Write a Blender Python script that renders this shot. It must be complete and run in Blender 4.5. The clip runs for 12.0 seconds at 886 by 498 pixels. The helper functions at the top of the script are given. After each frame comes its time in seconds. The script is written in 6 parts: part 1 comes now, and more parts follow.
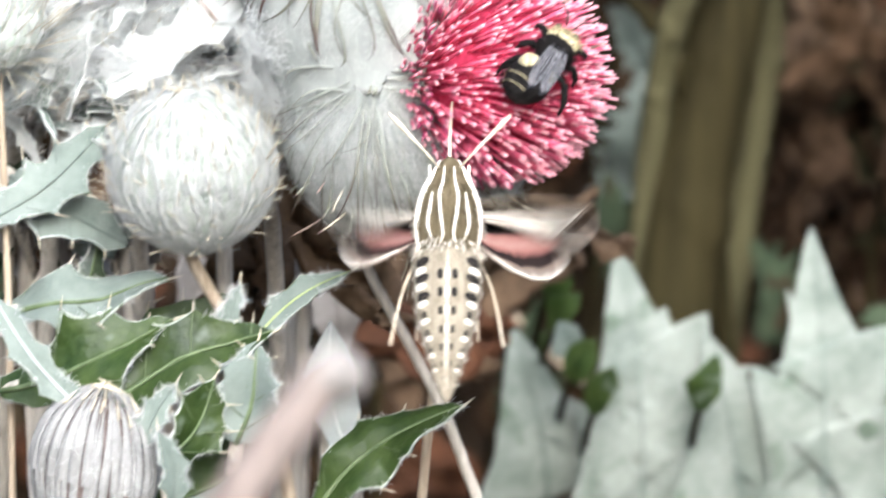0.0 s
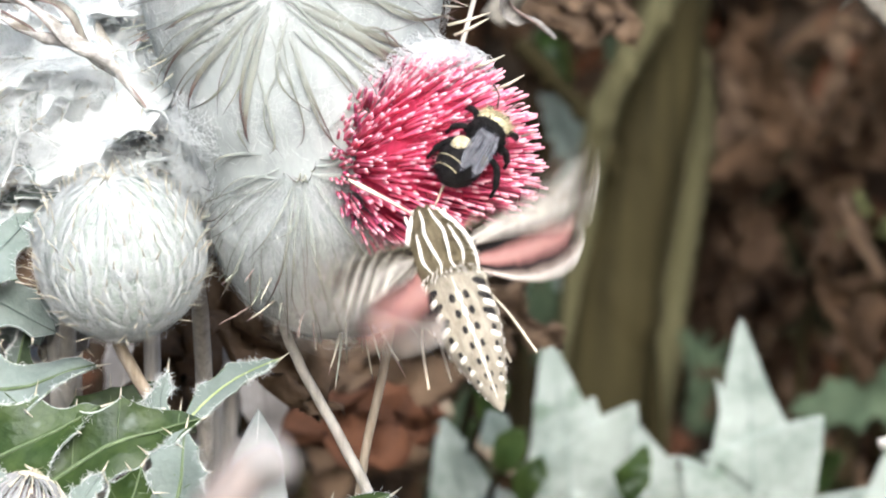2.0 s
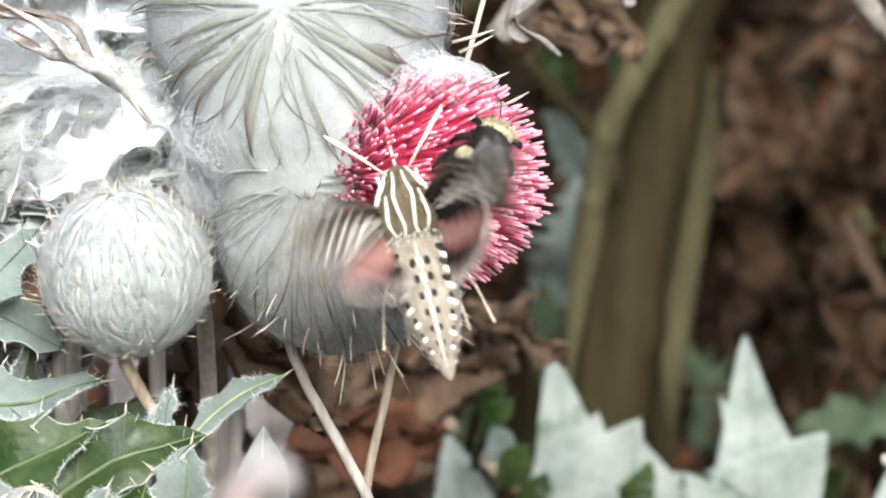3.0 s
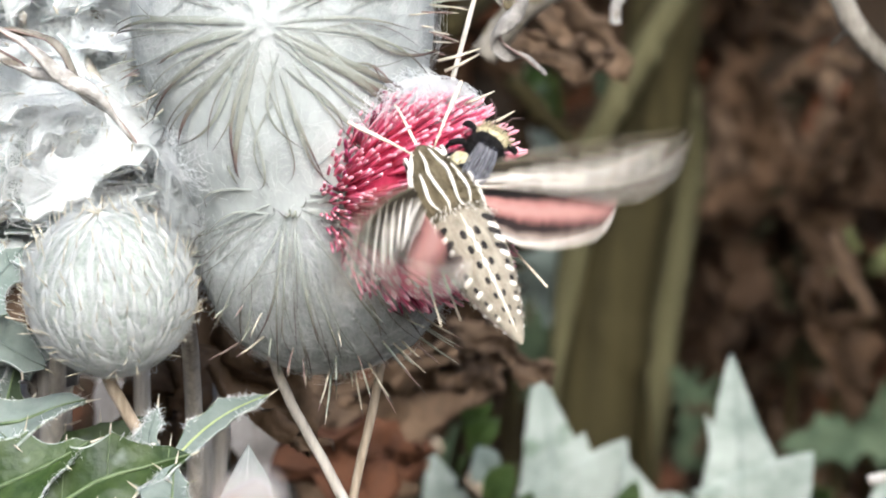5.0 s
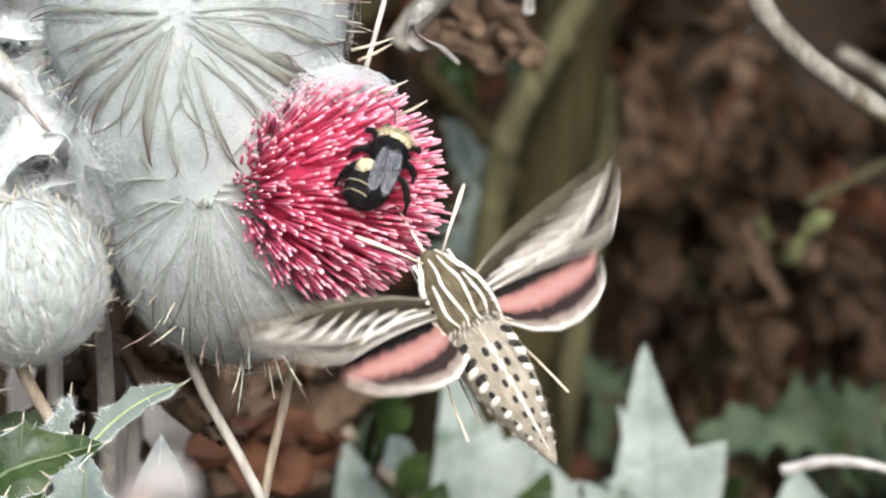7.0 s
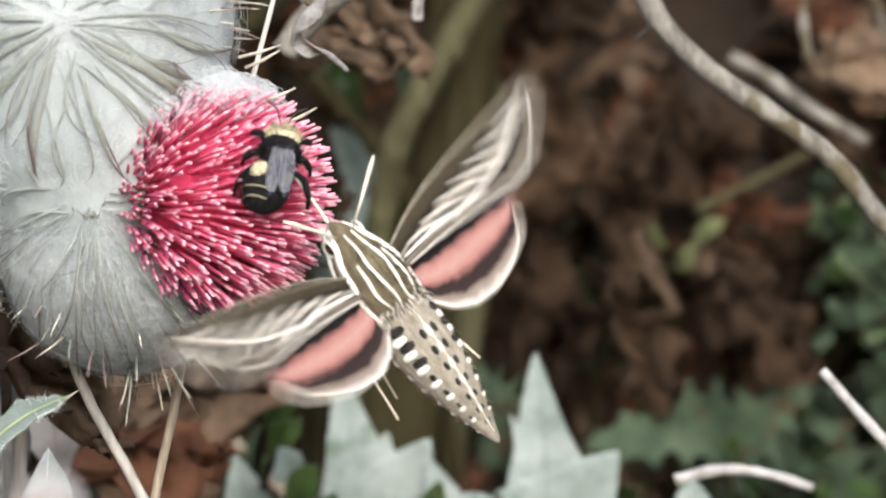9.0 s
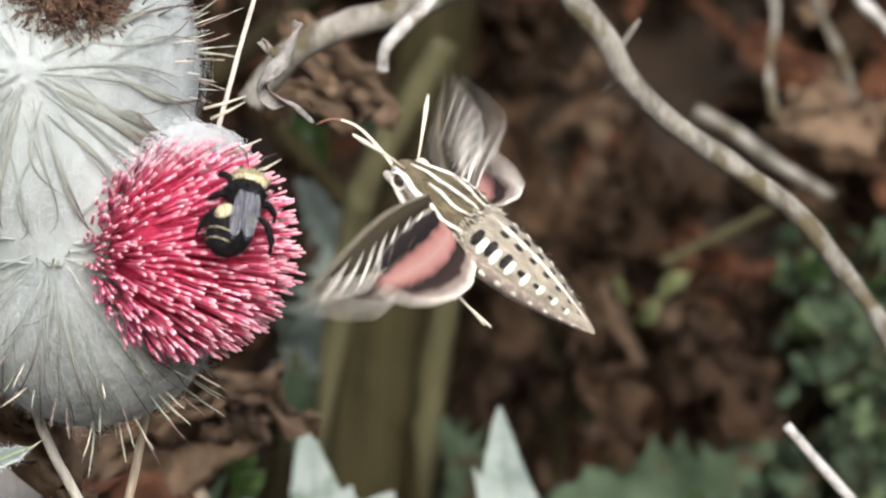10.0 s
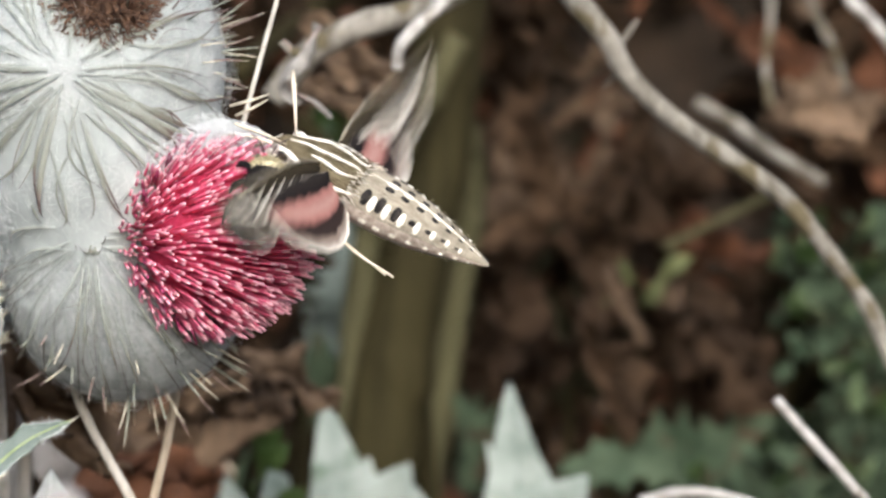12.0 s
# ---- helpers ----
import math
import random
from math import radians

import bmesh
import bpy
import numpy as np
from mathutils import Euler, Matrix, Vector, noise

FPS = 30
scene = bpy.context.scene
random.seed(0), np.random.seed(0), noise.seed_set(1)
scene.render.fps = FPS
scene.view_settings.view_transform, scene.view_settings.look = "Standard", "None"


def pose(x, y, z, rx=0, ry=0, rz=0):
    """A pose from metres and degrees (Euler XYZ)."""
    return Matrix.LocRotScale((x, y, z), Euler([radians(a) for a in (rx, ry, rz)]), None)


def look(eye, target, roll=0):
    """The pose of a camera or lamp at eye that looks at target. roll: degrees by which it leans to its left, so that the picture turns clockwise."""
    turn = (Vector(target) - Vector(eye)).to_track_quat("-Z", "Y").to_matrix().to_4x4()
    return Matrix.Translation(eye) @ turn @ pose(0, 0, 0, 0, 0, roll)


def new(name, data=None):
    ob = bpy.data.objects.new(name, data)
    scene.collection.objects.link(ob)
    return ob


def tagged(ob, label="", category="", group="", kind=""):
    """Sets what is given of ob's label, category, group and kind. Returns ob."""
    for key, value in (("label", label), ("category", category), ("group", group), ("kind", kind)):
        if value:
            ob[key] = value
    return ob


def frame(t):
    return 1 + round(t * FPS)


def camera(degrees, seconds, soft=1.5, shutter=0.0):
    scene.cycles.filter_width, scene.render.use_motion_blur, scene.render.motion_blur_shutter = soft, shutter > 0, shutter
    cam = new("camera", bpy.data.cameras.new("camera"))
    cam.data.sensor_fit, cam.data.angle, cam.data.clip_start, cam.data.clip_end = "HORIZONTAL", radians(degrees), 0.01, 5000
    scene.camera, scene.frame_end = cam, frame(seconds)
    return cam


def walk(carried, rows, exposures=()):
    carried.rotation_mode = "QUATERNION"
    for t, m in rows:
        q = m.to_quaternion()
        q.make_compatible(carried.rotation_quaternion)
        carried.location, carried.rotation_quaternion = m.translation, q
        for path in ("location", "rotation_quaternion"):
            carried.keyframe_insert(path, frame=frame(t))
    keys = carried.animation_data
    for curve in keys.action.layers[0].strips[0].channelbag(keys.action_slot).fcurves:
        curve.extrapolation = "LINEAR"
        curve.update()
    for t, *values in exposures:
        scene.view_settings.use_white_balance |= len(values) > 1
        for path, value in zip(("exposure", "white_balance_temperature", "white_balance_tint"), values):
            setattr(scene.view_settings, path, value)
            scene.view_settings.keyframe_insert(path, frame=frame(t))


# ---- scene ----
# A thicket at close range: a cobweb thistle with a hovering hawk moth and a bumblebee.
EYE = 0.40  # height of the lens over the ground
cam = camera(6.41, 12.0, 2.0, 0.5)
cam.data.dof.use_dof = True
cam.data.dof.focus_distance = 1.405
cam.data.dof.aperture_fstop = 34
walk(cam, [
    (0.0, look((0, 0.0004, 0.40), (-0.01182, 1.40025, 0.38305), -0.289)),
    (0.5, look((0, 0.0055, 0.40), (0.00037, 1.40552, 0.39439), -0.095)),
    (1.0, look((0, 0.0061, 0.40), (0.00490, 1.40607, 0.39883), -0.144)),
    (1.5, look((0, 0.0050, 0.40), (0.00250, 1.40503, 0.39786), -0.028)),
    (2.0, look((0, 0.0054, 0.40), (0.00075, 1.40536, 0.39862), -0.022)),
    (2.5, look((0, 0.0000, 0.40), (-0.00000, 1.40001, 0.40000), -0.000)),
    (3.0, look((0, 0.0027, 0.40), (-0.00007, 1.40273, 0.40154), 0.064)),
    (5.0, look((0, 0.0056, 0.40), (0.00249, 1.40556, 0.40495), 0.061)),
    (5.5, look((0, 0.0057, 0.40), (0.00467, 1.40573, 0.40530), 0.053)),
    (6.0, look((0, 0.0053, 0.40), (0.00836, 1.40522, 0.40499), 0.257)),
    (6.5, look((0, 0.0049, 0.40), (0.01292, 1.40483, 0.40380), 0.107)),
    (7.0, look((0, 0.0056, 0.40), (0.01789, 1.40549, 0.40312), 0.135)),
    (7.5, look((0, 0.0031, 0.40), (0.02417, 1.40291, 0.40194), 0.095)),
    (9.5, look((0, 0.0251, 0.40), (0.04186, 1.42447, 0.40857), -0.133)),
    (10.0, look((0, 0.0237, 0.40), (0.04399, 1.42296, 0.41398), 0.104)),
    (10.2, look((0, -0.0771, 0.40), (0.04375, 1.32211, 0.41422), 0.110)),
    (10.5, look((0, -0.0771, 0.40), (0.04339, 1.32211, 0.41458), 0.115)),
    (11.0, look((0, -0.0748, 0.40), (0.04305, 1.32450, 0.41378), -0.006)),
    (11.5, look((0, -0.0759, 0.40), (0.04173, 1.32342, 0.41256), 0.081)),
    (12.0, look((0, -0.0809, 0.40), (0.03922, 1.31855, 0.41061), -0.100)),
], [(0, 1.74, 5600, 9), (3, 1.64, 5600, 9), (5, 1.53, 5600, 9), (12, 1.34, 5700, 9)])

# ---- world and sun: bright overcast ----
world = bpy.data.worlds.new("sky")
scene.world = world
world.use_nodes = True
sky = world.node_tree.nodes.new("ShaderNodeTexSky")
sky.sky_type = "NISHITA"
sky.sun_disc = False
sky.sun_elevation = radians(29)
sky.sun_rotation = radians(175)
sky.air_density = 0.7
sky.dust_density = 6.0
sky.ozone_density = 0.3
world.node_tree.nodes["Background"].inputs["Strength"].default_value = 0.1
world.node_tree.links.new(sky.outputs[0], world.node_tree.nodes["Background"].inputs["Color"])
sun = new("sun", bpy.data.lights.new("sun", "SUN"))
sun.data.energy = 1.4
sun.data.angle = radians(50)
sun.data.color = (1.0, 0.98, 0.95)
sun.matrix_basis = look((0.1, 0.2, 1.86), (0, 1.4, 1.2))


# ---- materials ----
def surface(name, dark, light, scale=300.0, rough=0.7, bump=0.3, bump_scale=None, through_light=0.0, gloss=0.35,
            vary=0.0, stretch=(1, 1, 1), sheen=0.0, spots=None):
    """Two colours mixed by noise at two scales, with fine relief."""
    m = bpy.data.materials.new(name)
    m.use_nodes = True
    n, link = m.node_tree.nodes, m.node_tree.links.new
    bsdf, out = n["Principled BSDF"], n["Material Output"]
    where = n.new("ShaderNodeTexCoord")
    mapping = n.new("ShaderNodeMapping")
    mapping.inputs["Scale"].default_value = stretch
    link(where.outputs["Object"], mapping.inputs["Vector"])
    big, fine = n.new("ShaderNodeTexNoise"), n.new("ShaderNodeTexNoise")
    big.inputs["Scale"].default_value, fine.inputs["Scale"].default_value = scale, scale * 6
    big.inputs["Detail"].default_value = fine.inputs["Detail"].default_value = 4
    link(mapping.outputs[0], big.inputs["Vector"])
    link(mapping.outputs[0], fine.inputs["Vector"])
    both = n.new("ShaderNodeMath")
    both.operation = "MULTIPLY_ADD"
    both.inputs[1].default_value = 0.35
    link(fine.outputs[0], both.inputs[0])
    link(big.outputs[0], both.inputs[2])
    ramp = n.new("ShaderNodeValToRGB")
    ramp.color_ramp.elements[0].position, ramp.color_ramp.elements[1].position = 0.45, 0.9
    ramp.color_ramp.elements[0].color, ramp.color_ramp.elements[1].color = (*dark, 1), (*light, 1)
    link(both.outputs[0], ramp.inputs[0])
    colour = ramp.outputs[0]
    if spots:
        tone, size, amount = spots
        patch = n.new("ShaderNodeTexNoise")
        patch.inputs["Scale"].default_value = size
        link(where.outputs["Object"], patch.inputs["Vector"])
        cut = n.new("ShaderNodeValToRGB")
        cut.color_ramp.elements[0].position, cut.color_ramp.elements[1].position = 1 - amount, 1 - amount + 0.08
        link(patch.outputs[0], cut.inputs[0])
        mix = n.new("ShaderNodeMix")
        mix.data_type = "RGBA"
        mix.inputs["B"].default_value = (*tone, 1)
        link(cut.outputs[0], mix.inputs["Factor"])
        link(colour, mix.inputs["A"])
        colour = mix.outputs["Result"]
    if vary:
        info, hsv, spread = n.new("ShaderNodeObjectInfo"), n.new("ShaderNodeHueSaturation"), n.new("ShaderNodeMapRange")
        spread.inputs["To Min"].default_value, spread.inputs["To Max"].default_value = 1 - vary, 1 + vary
        link(info.outputs["Random"], spread.inputs["Value"])
        link(spread.outputs[0], hsv.inputs["Value"])
        link(colour, hsv.inputs["Color"])
        colour = hsv.outputs[0]
    link(colour, bsdf.inputs["Base Color"])
    bsdf.inputs["Roughness"].default_value = rough
    bsdf.inputs["Specular IOR Level"].default_value = gloss
    if sheen:
        bsdf.inputs["Sheen Weight"].default_value = sheen
    rel, grain = n.new("ShaderNodeBump"), n.new("ShaderNodeTexNoise")
    grain.inputs["Scale"].default_value = bump_scale or scale * 8
    grain.inputs["Detail"].default_value = 3
    link(mapping.outputs[0], grain.inputs["Vector"])
    rel.inputs["Strength"].default_value, rel.inputs["Distance"].default_value = bump, 0.0006
    link(grain.outputs[0], rel.inputs["Height"])
    link(rel.outputs[0], bsdf.inputs["Normal"])
    if through_light:
        leaf, mix = n.new("ShaderNodeBsdfTranslucent"), n.new("ShaderNodeMixShader")
        mix.inputs[0].default_value = through_light
        link(colour, leaf.inputs["Color"])
        link(rel.outputs[0], leaf.inputs["Normal"])
        link(bsdf.outputs[0], mix.inputs[1])
        link(leaf.outputs[0], mix.inputs[2])
        link(mix.outputs[0], out.inputs["Surface"])
    return m


def wing_surface(name, bands, skew, sheer=0.0, grain=420.0):
    """Scaled wing membrane: bands of colour across the chord, bent along the span."""
    m = surface(name, (0.2, 0.2, 0.2), (0.3, 0.3, 0.3), grain, 0.85, 0.2, through_light=0.25, gloss=0.08)
    n, link = m.node_tree.nodes, m.node_tree.links.new
    uv, split = n.new("ShaderNodeUVMap"), n.new("ShaderNodeSeparateXYZ")
    uv.uv_map = "span"
    link(uv.outputs[0], split.inputs[0])
    bend, speck, add = n.new("ShaderNodeMath"), n.new("ShaderNodeTexNoise"), n.new("ShaderNodeMath")
    bend.operation, bend.inputs[1].default_value = "MULTIPLY_ADD", skew
    link(split.outputs[0], bend.inputs[0])
    link(split.outputs[1], bend.inputs[2])
    speck.inputs["Scale"].default_value = grain
    add.operation, add.inputs[1].default_value = "MULTIPLY_ADD", 0.14
    where = n.new("ShaderNodeTexCoord")
    link(where.outputs["Object"], speck.inputs["Vector"])
    link(speck.outputs[0], add.inputs[0])
    link(bend.outputs[0], add.inputs[2])
    ramp = n.new("ShaderNodeValToRGB")
    row = ramp.color_ramp.elements
    row[0].position, row[0].color = bands[0][0], (*bands[0][1], 1)
    row[1].position, row[1].color = bands[-1][0], (*bands[-1][1], 1)
    for at_v, c in bands[1:-1]:
        row.new(at_v).color = (*c, 1)
    link(add.outputs[0], ramp.inputs[0])
    for node in n:
        if node.type == "BSDF_PRINCIPLED":
            link(ramp.outputs[0], node.inputs["Base Color"])
        if node.type == "BSDF_TRANSLUCENT":
            link(ramp.outputs[0], node.inputs["Color"])
    if sheer:
        out = n["Material Output"]
        old = out.inputs["Surface"].links[0].from_socket
        clear, mix = n.new("ShaderNodeBsdfTransparent"), n.new("ShaderNodeMixShader")
        mix.inputs[0].default_value = sheer
        link(old, mix.inputs[1])
        link(clear.outputs[0], mix.inputs[2])
        link(mix.outputs[0], out.inputs["Surface"])
    return m


def along_surface(name, tones, grain=900.0):
    """A bract whose colour changes from its root to its tip, with fine lengthwise grain."""
    m = surface(name, (0.2, 0.2, 0.2), (0.3, 0.3, 0.3), grain, 0.75, 0.4, through_light=0.12, gloss=0.2)
    n, link = m.node_tree.nodes, m.node_tree.links.new
    uv, split = n.new("ShaderNodeUVMap"), n.new("ShaderNodeSeparateXYZ")
    uv.uv_map = "span"
    link(uv.outputs[0], split.inputs[0])
    speck, add, where = n.new("ShaderNodeTexNoise"), n.new("ShaderNodeMath"), n.new("ShaderNodeTexCoord")
    speck.inputs["Scale"].default_value = grain
    link(where.outputs["Object"], speck.inputs["Vector"])
    add.operation, add.inputs[1].default_value = "MULTIPLY_ADD", 0.16
    link(speck.outputs[0], add.inputs[0])
    link(split.outputs[0], add.inputs[2])
    shift = n.new("ShaderNodeMath")
    shift.operation, shift.inputs[1].default_value = "SUBTRACT", 0.08
    link(add.outputs[0], shift.inputs[0])
    ramp = n.new("ShaderNodeValToRGB")
    row = ramp.color_ramp.elements
    row[0].position, row[0].color = tones[0][0], (*tones[0][1], 1)
    row[1].position, row[1].color = tones[-1][0], (*tones[-1][1], 1)
    for at_u, c in tones[1:-1]:
        row.new(at_u).color = (*c, 1)
    link(shift.outputs[0], ramp.inputs[0])
    for node in n:
        if node.type == "BSDF_PRINCIPLED":
            link(ramp.outputs[0], node.inputs["Base Color"])
        if node.type == "BSDF_TRANSLUCENT":
            link(ramp.outputs[0], node.inputs["Color"])
    return m


WOOL = surface("white_wool", (0.28, 0.303, 0.285), (0.44, 0.463, 0.44), 75, 0.95, 0.5, 500, 0.15, 0.1, stretch=(1, 1, 0.5))
WOOL_GREEN = surface("greenish_wool", (0.32, 0.385, 0.32), (0.6, 0.655, 0.585), 160, 0.95, 0.8, 900, 0.1, 0.1)
COMBED = surface("combed_wool", (0.42, 0.45, 0.39), (0.7, 0.72, 0.67), 300, 0.9, 0.3, through_light=0.2)
FIBRE = surface("wool_fibre", (0.56, 0.58, 0.565), (0.72, 0.735, 0.72), 400, 0.9, 0.2, through_light=0.4, gloss=0.2)
FELT_HAIR = surface("leaf_felt_hair", (0.8, 0.82, 0.81), (0.92, 0.93, 0.92), 400, 0.9, 0.2, through_light=0.5, gloss=0.2)
BRACT = surface("bract_grey_green", (0.19, 0.205, 0.155), (0.4, 0.415, 0.335), 260, 0.8, 0.4, through_light=0.1)
BRACT_TIP = surface("bract_tip_purple", (0.14, 0.09, 0.08), (0.32, 0.24, 0.2), 500, 0.6, 0.3)
BRACT_BLADE = along_surface("bract_blade", [(0.0, (0.32, 0.34, 0.31)), (0.12, (0.27, 0.285, 0.25)), (0.38, (0.235, 0.245, 0.205)), (0.55, (0.17, 0.165, 0.13)), (0.7, (0.1, 0.07, 0.06)), (0.9, (0.055, 0.035, 0.03)), (1.0, (0.05, 0.03, 0.03))])
BRACT_GREEN = along_surface("pale_bract_blade", [(0.0, (0.32, 0.34, 0.31)), (0.12, (0.28, 0.3, 0.265)), (0.45, (0.25, 0.265, 0.225)), (0.7, (0.18, 0.185, 0.14)), (0.88, (0.1, 0.085, 0.065)), (1.0, (0.06, 0.045, 0.04))])
SCALE = along_surface("bud_scale", [(0.0, (0.4, 0.43, 0.4)), (0.45, (0.5, 0.535, 0.5)), (0.8, (0.68, 0.7, 0.68)), (1.0, (0.56, 0.54, 0.42))])
STRAW = surface("straw_spine", (0.38, 0.34, 0.24), (0.6, 0.555, 0.44), 500, 0.5, 0.2)
DARK_TIP = surface("blackened_spine", (0.03, 0.025, 0.025), (0.12, 0.1, 0.09), 500, 0.6, 0.2)
CRIMSON = surface("floret_crimson", (0.67, 0.07, 0.155), (0.8, 0.12, 0.24), 500, 0.55, 0.2, through_light=0.2, vary=0.2)
PINK = surface("floret_pink", (0.8, 0.13, 0.25), (0.88, 0.22, 0.35), 600, 0.5, 0.2, through_light=0.2, vary=0.15)
PALE_PINK = surface("floret_tip", (0.87, 0.38, 0.47), (0.92, 0.54, 0.6), 700, 0.5, 0.2, through_light=0.2, vary=0.1)
# Dark crimson of the filler ball: shade between the florets put into its colour.
GAP_SHADE = surface("floret_core", (0.3, 0.014, 0.045), (0.45, 0.03, 0.09), 900, 0.8, 0.5)
WITHERED = surface("withered_floret", (0.038, 0.02, 0.012), (0.14, 0.076, 0.042), 500, 0.85, 0.4, vary=0.3)
LEAF_GREEN = surface("leaf_green", (0.014, 0.034, 0.005), (0.055, 0.085, 0.02), 130, 0.5, 0.9, 400, 0.25, 0.4, vary=0.2, spots=((0.1, 0.13, 0.09), 160, 0.36))
LEAF_PALE = surface("leaf_pale", (0.125, 0.158, 0.136), (0.24, 0.278, 0.25), 70, 0.8, 0.5, 900, 0.2, 0.25, vary=0.1)
LEAF_SILVER = surface("leaf_silver", (0.4, 0.45, 0.43), (0.64, 0.68, 0.66), 60, 0.85, 0.5, 900, 0.12, 0.2, vary=0.08, spots=((0.3, 0.4, 0.32), 90, 0.4))
SEAM = surface("bud_seam", (0.1, 0.075, 0.07), (0.2, 0.155, 0.14), 300, 0.8, 0.4)
LINED = surface("lined_bract", (0.18, 0.18, 0.175), (0.33, 0.33, 0.32), 200, 0.85, 0.4, through_light=0.1)
LEAF_RIM = surface("leaf_woolly_rim", (0.72, 0.745, 0.72), (0.88, 0.9, 0.88), 300, 0.9, 0.5, through_light=0.3)
EDGE = surface("leaf_pale_edge", (0.2, 0.235, 0.19), (0.44, 0.47, 0.42), 300, 0.9, 0.5, spots=((0.06, 0.085, 0.04), 260, 0.44))
LEAF_FAR = surface("leaf_blue_green", (0.14, 0.17, 0.142), (0.32, 0.35, 0.31), 70, 0.75, 0.6, 600, 0.08, 0.25, vary=0.16, spots=((0.115, 0.15, 0.11), 75, 0.4))
YELLOW_GREEN = surface("yellow_green_leaf", (0.04, 0.045, 0.015), (0.1, 0.105, 0.04), 200, 0.6, 0.4, vary=0.2)
DEEP_TIP = surface("floret_unopened", (0.16, 0.012, 0.05), (0.34, 0.05, 0.12), 700, 0.5, 0.2, vary=0.15)
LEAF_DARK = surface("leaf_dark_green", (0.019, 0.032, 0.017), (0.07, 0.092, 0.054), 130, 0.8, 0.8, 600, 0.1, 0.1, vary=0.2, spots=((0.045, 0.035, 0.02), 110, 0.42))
RIB = surface("leaf_rib", (0.06, 0.09, 0.035), (0.13, 0.17, 0.085), 300, 0.6, 0.3)
RIB_YELLOW = surface("yellowish_rib", (0.2, 0.26, 0.09), (0.36, 0.42, 0.2), 300, 0.6, 0.3)
STALK = surface("dry_stalk", (0.28, 0.22, 0.15), (0.52, 0.44, 0.33), 200, 0.75, 0.6, stretch=(3, 3, 0.3))
FADED = surface("faded_bud", (0.17, 0.155, 0.14), (0.30, 0.28, 0.26), 120, 0.9, 0.5)
FADED_STEM = surface("faded_bud_stem", (0.16, 0.128, 0.112), (0.27, 0.225, 0.2), 120, 0.9, 0.5)
STALK_WOOL = surface("woolly_stalk", (0.36, 0.33, 0.27), (0.62, 0.58, 0.5), 250, 0.85, 0.6, stretch=(3, 3, 0.3))
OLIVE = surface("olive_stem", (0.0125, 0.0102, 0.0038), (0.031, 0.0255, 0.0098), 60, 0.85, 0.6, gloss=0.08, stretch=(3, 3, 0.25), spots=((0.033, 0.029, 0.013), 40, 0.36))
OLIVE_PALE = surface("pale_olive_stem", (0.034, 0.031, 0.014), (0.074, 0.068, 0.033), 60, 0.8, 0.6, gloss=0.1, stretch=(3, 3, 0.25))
BARK = surface("grey_bark", (0.05, 0.042, 0.028), (0.25, 0.23, 0.19), 110, 0.85, 0.9, 500, stretch=(2, 2, 0.7), spots=((0.075, 0.06, 0.03), 120, 0.47))
GREY_TWIG = surface("grey_twig", (0.2, 0.185, 0.16), (0.5, 0.48, 0.44), 220, 0.8, 0.7, spots=((0.16, 0.14, 0.11), 180, 0.4))
TENDRIL = surface("grey_tendril", (0.1, 0.09, 0.075), (0.34, 0.32, 0.29), 200, 0.8, 0.7)
# Near-black browns: the bank's shade is put into the colour of its dead leaves.
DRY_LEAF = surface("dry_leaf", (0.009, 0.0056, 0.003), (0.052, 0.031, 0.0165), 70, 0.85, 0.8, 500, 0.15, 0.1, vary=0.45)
DRY_TAN = surface("dry_leaf_tan", (0.045, 0.029, 0.016), (0.145, 0.095, 0.056), 80, 0.8, 0.8, 500, 0.15, 0.25, vary=0.25)
RUST = surface("rust_leaf", (0.04, 0.016, 0.007), (0.12, 0.048, 0.02), 80, 0.8, 0.7, 500, 0.2, 0.25, vary=0.25)
# Soil kept this dark to carry the bank's shade in its colour.
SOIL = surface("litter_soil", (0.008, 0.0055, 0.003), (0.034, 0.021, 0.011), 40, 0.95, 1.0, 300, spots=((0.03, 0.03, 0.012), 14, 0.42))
FUR_OLIVE = surface("moth_fur_olive", (0.07, 0.056, 0.03), (0.17, 0.14, 0.085), 900, 0.9, 0.9, 4000, stretch=(1, 0.25, 1), gloss=0.1)
FUR_TAN = surface("moth_fur_tan", (0.19, 0.165, 0.12), (0.36, 0.32, 0.245), 900, 0.9, 0.9, 4000, stretch=(1, 0.3, 1), gloss=0.1)
FUR_FLANK = surface("moth_fur_flank", (0.27, 0.215, 0.17), (0.56, 0.48, 0.4), 900, 0.9, 0.8, 4000, gloss=0.1)
FUR_BELLY = surface("moth_fur_belly", (0.36, 0.325, 0.27), (0.6, 0.55, 0.475), 700, 0.9, 0.8, 4000, gloss=0.1)
CREAM = surface("cream_scales", (0.72, 0.66, 0.54), (0.88, 0.84, 0.75), 900, 0.85, 0.6, 4000, gloss=0.1)
BLACK = surface("black_scales", (0.008, 0.007, 0.007), (0.04, 0.035, 0.03), 900, 0.75, 0.6, 4000, gloss=0.1)
EYE_DARK = surface("insect_eye", (0.012, 0.01, 0.008), (0.06, 0.045, 0.03), 900, 0.2, 0.05, gloss=0.6)
ANTENNA = surface("antenna_cream", (0.55, 0.47, 0.34), (0.78, 0.7, 0.56), 900, 0.7, 0.3)
PROBOSCIS = surface("proboscis_tip", (0.16, 0.07, 0.045), (0.3, 0.16, 0.11), 900, 0.6, 0.3)
BEE_BLACK = surface("bee_black", (0.004, 0.0035, 0.0035), (0.018, 0.016, 0.015), 900, 0.6, 0.8, 4000, gloss=0.1)
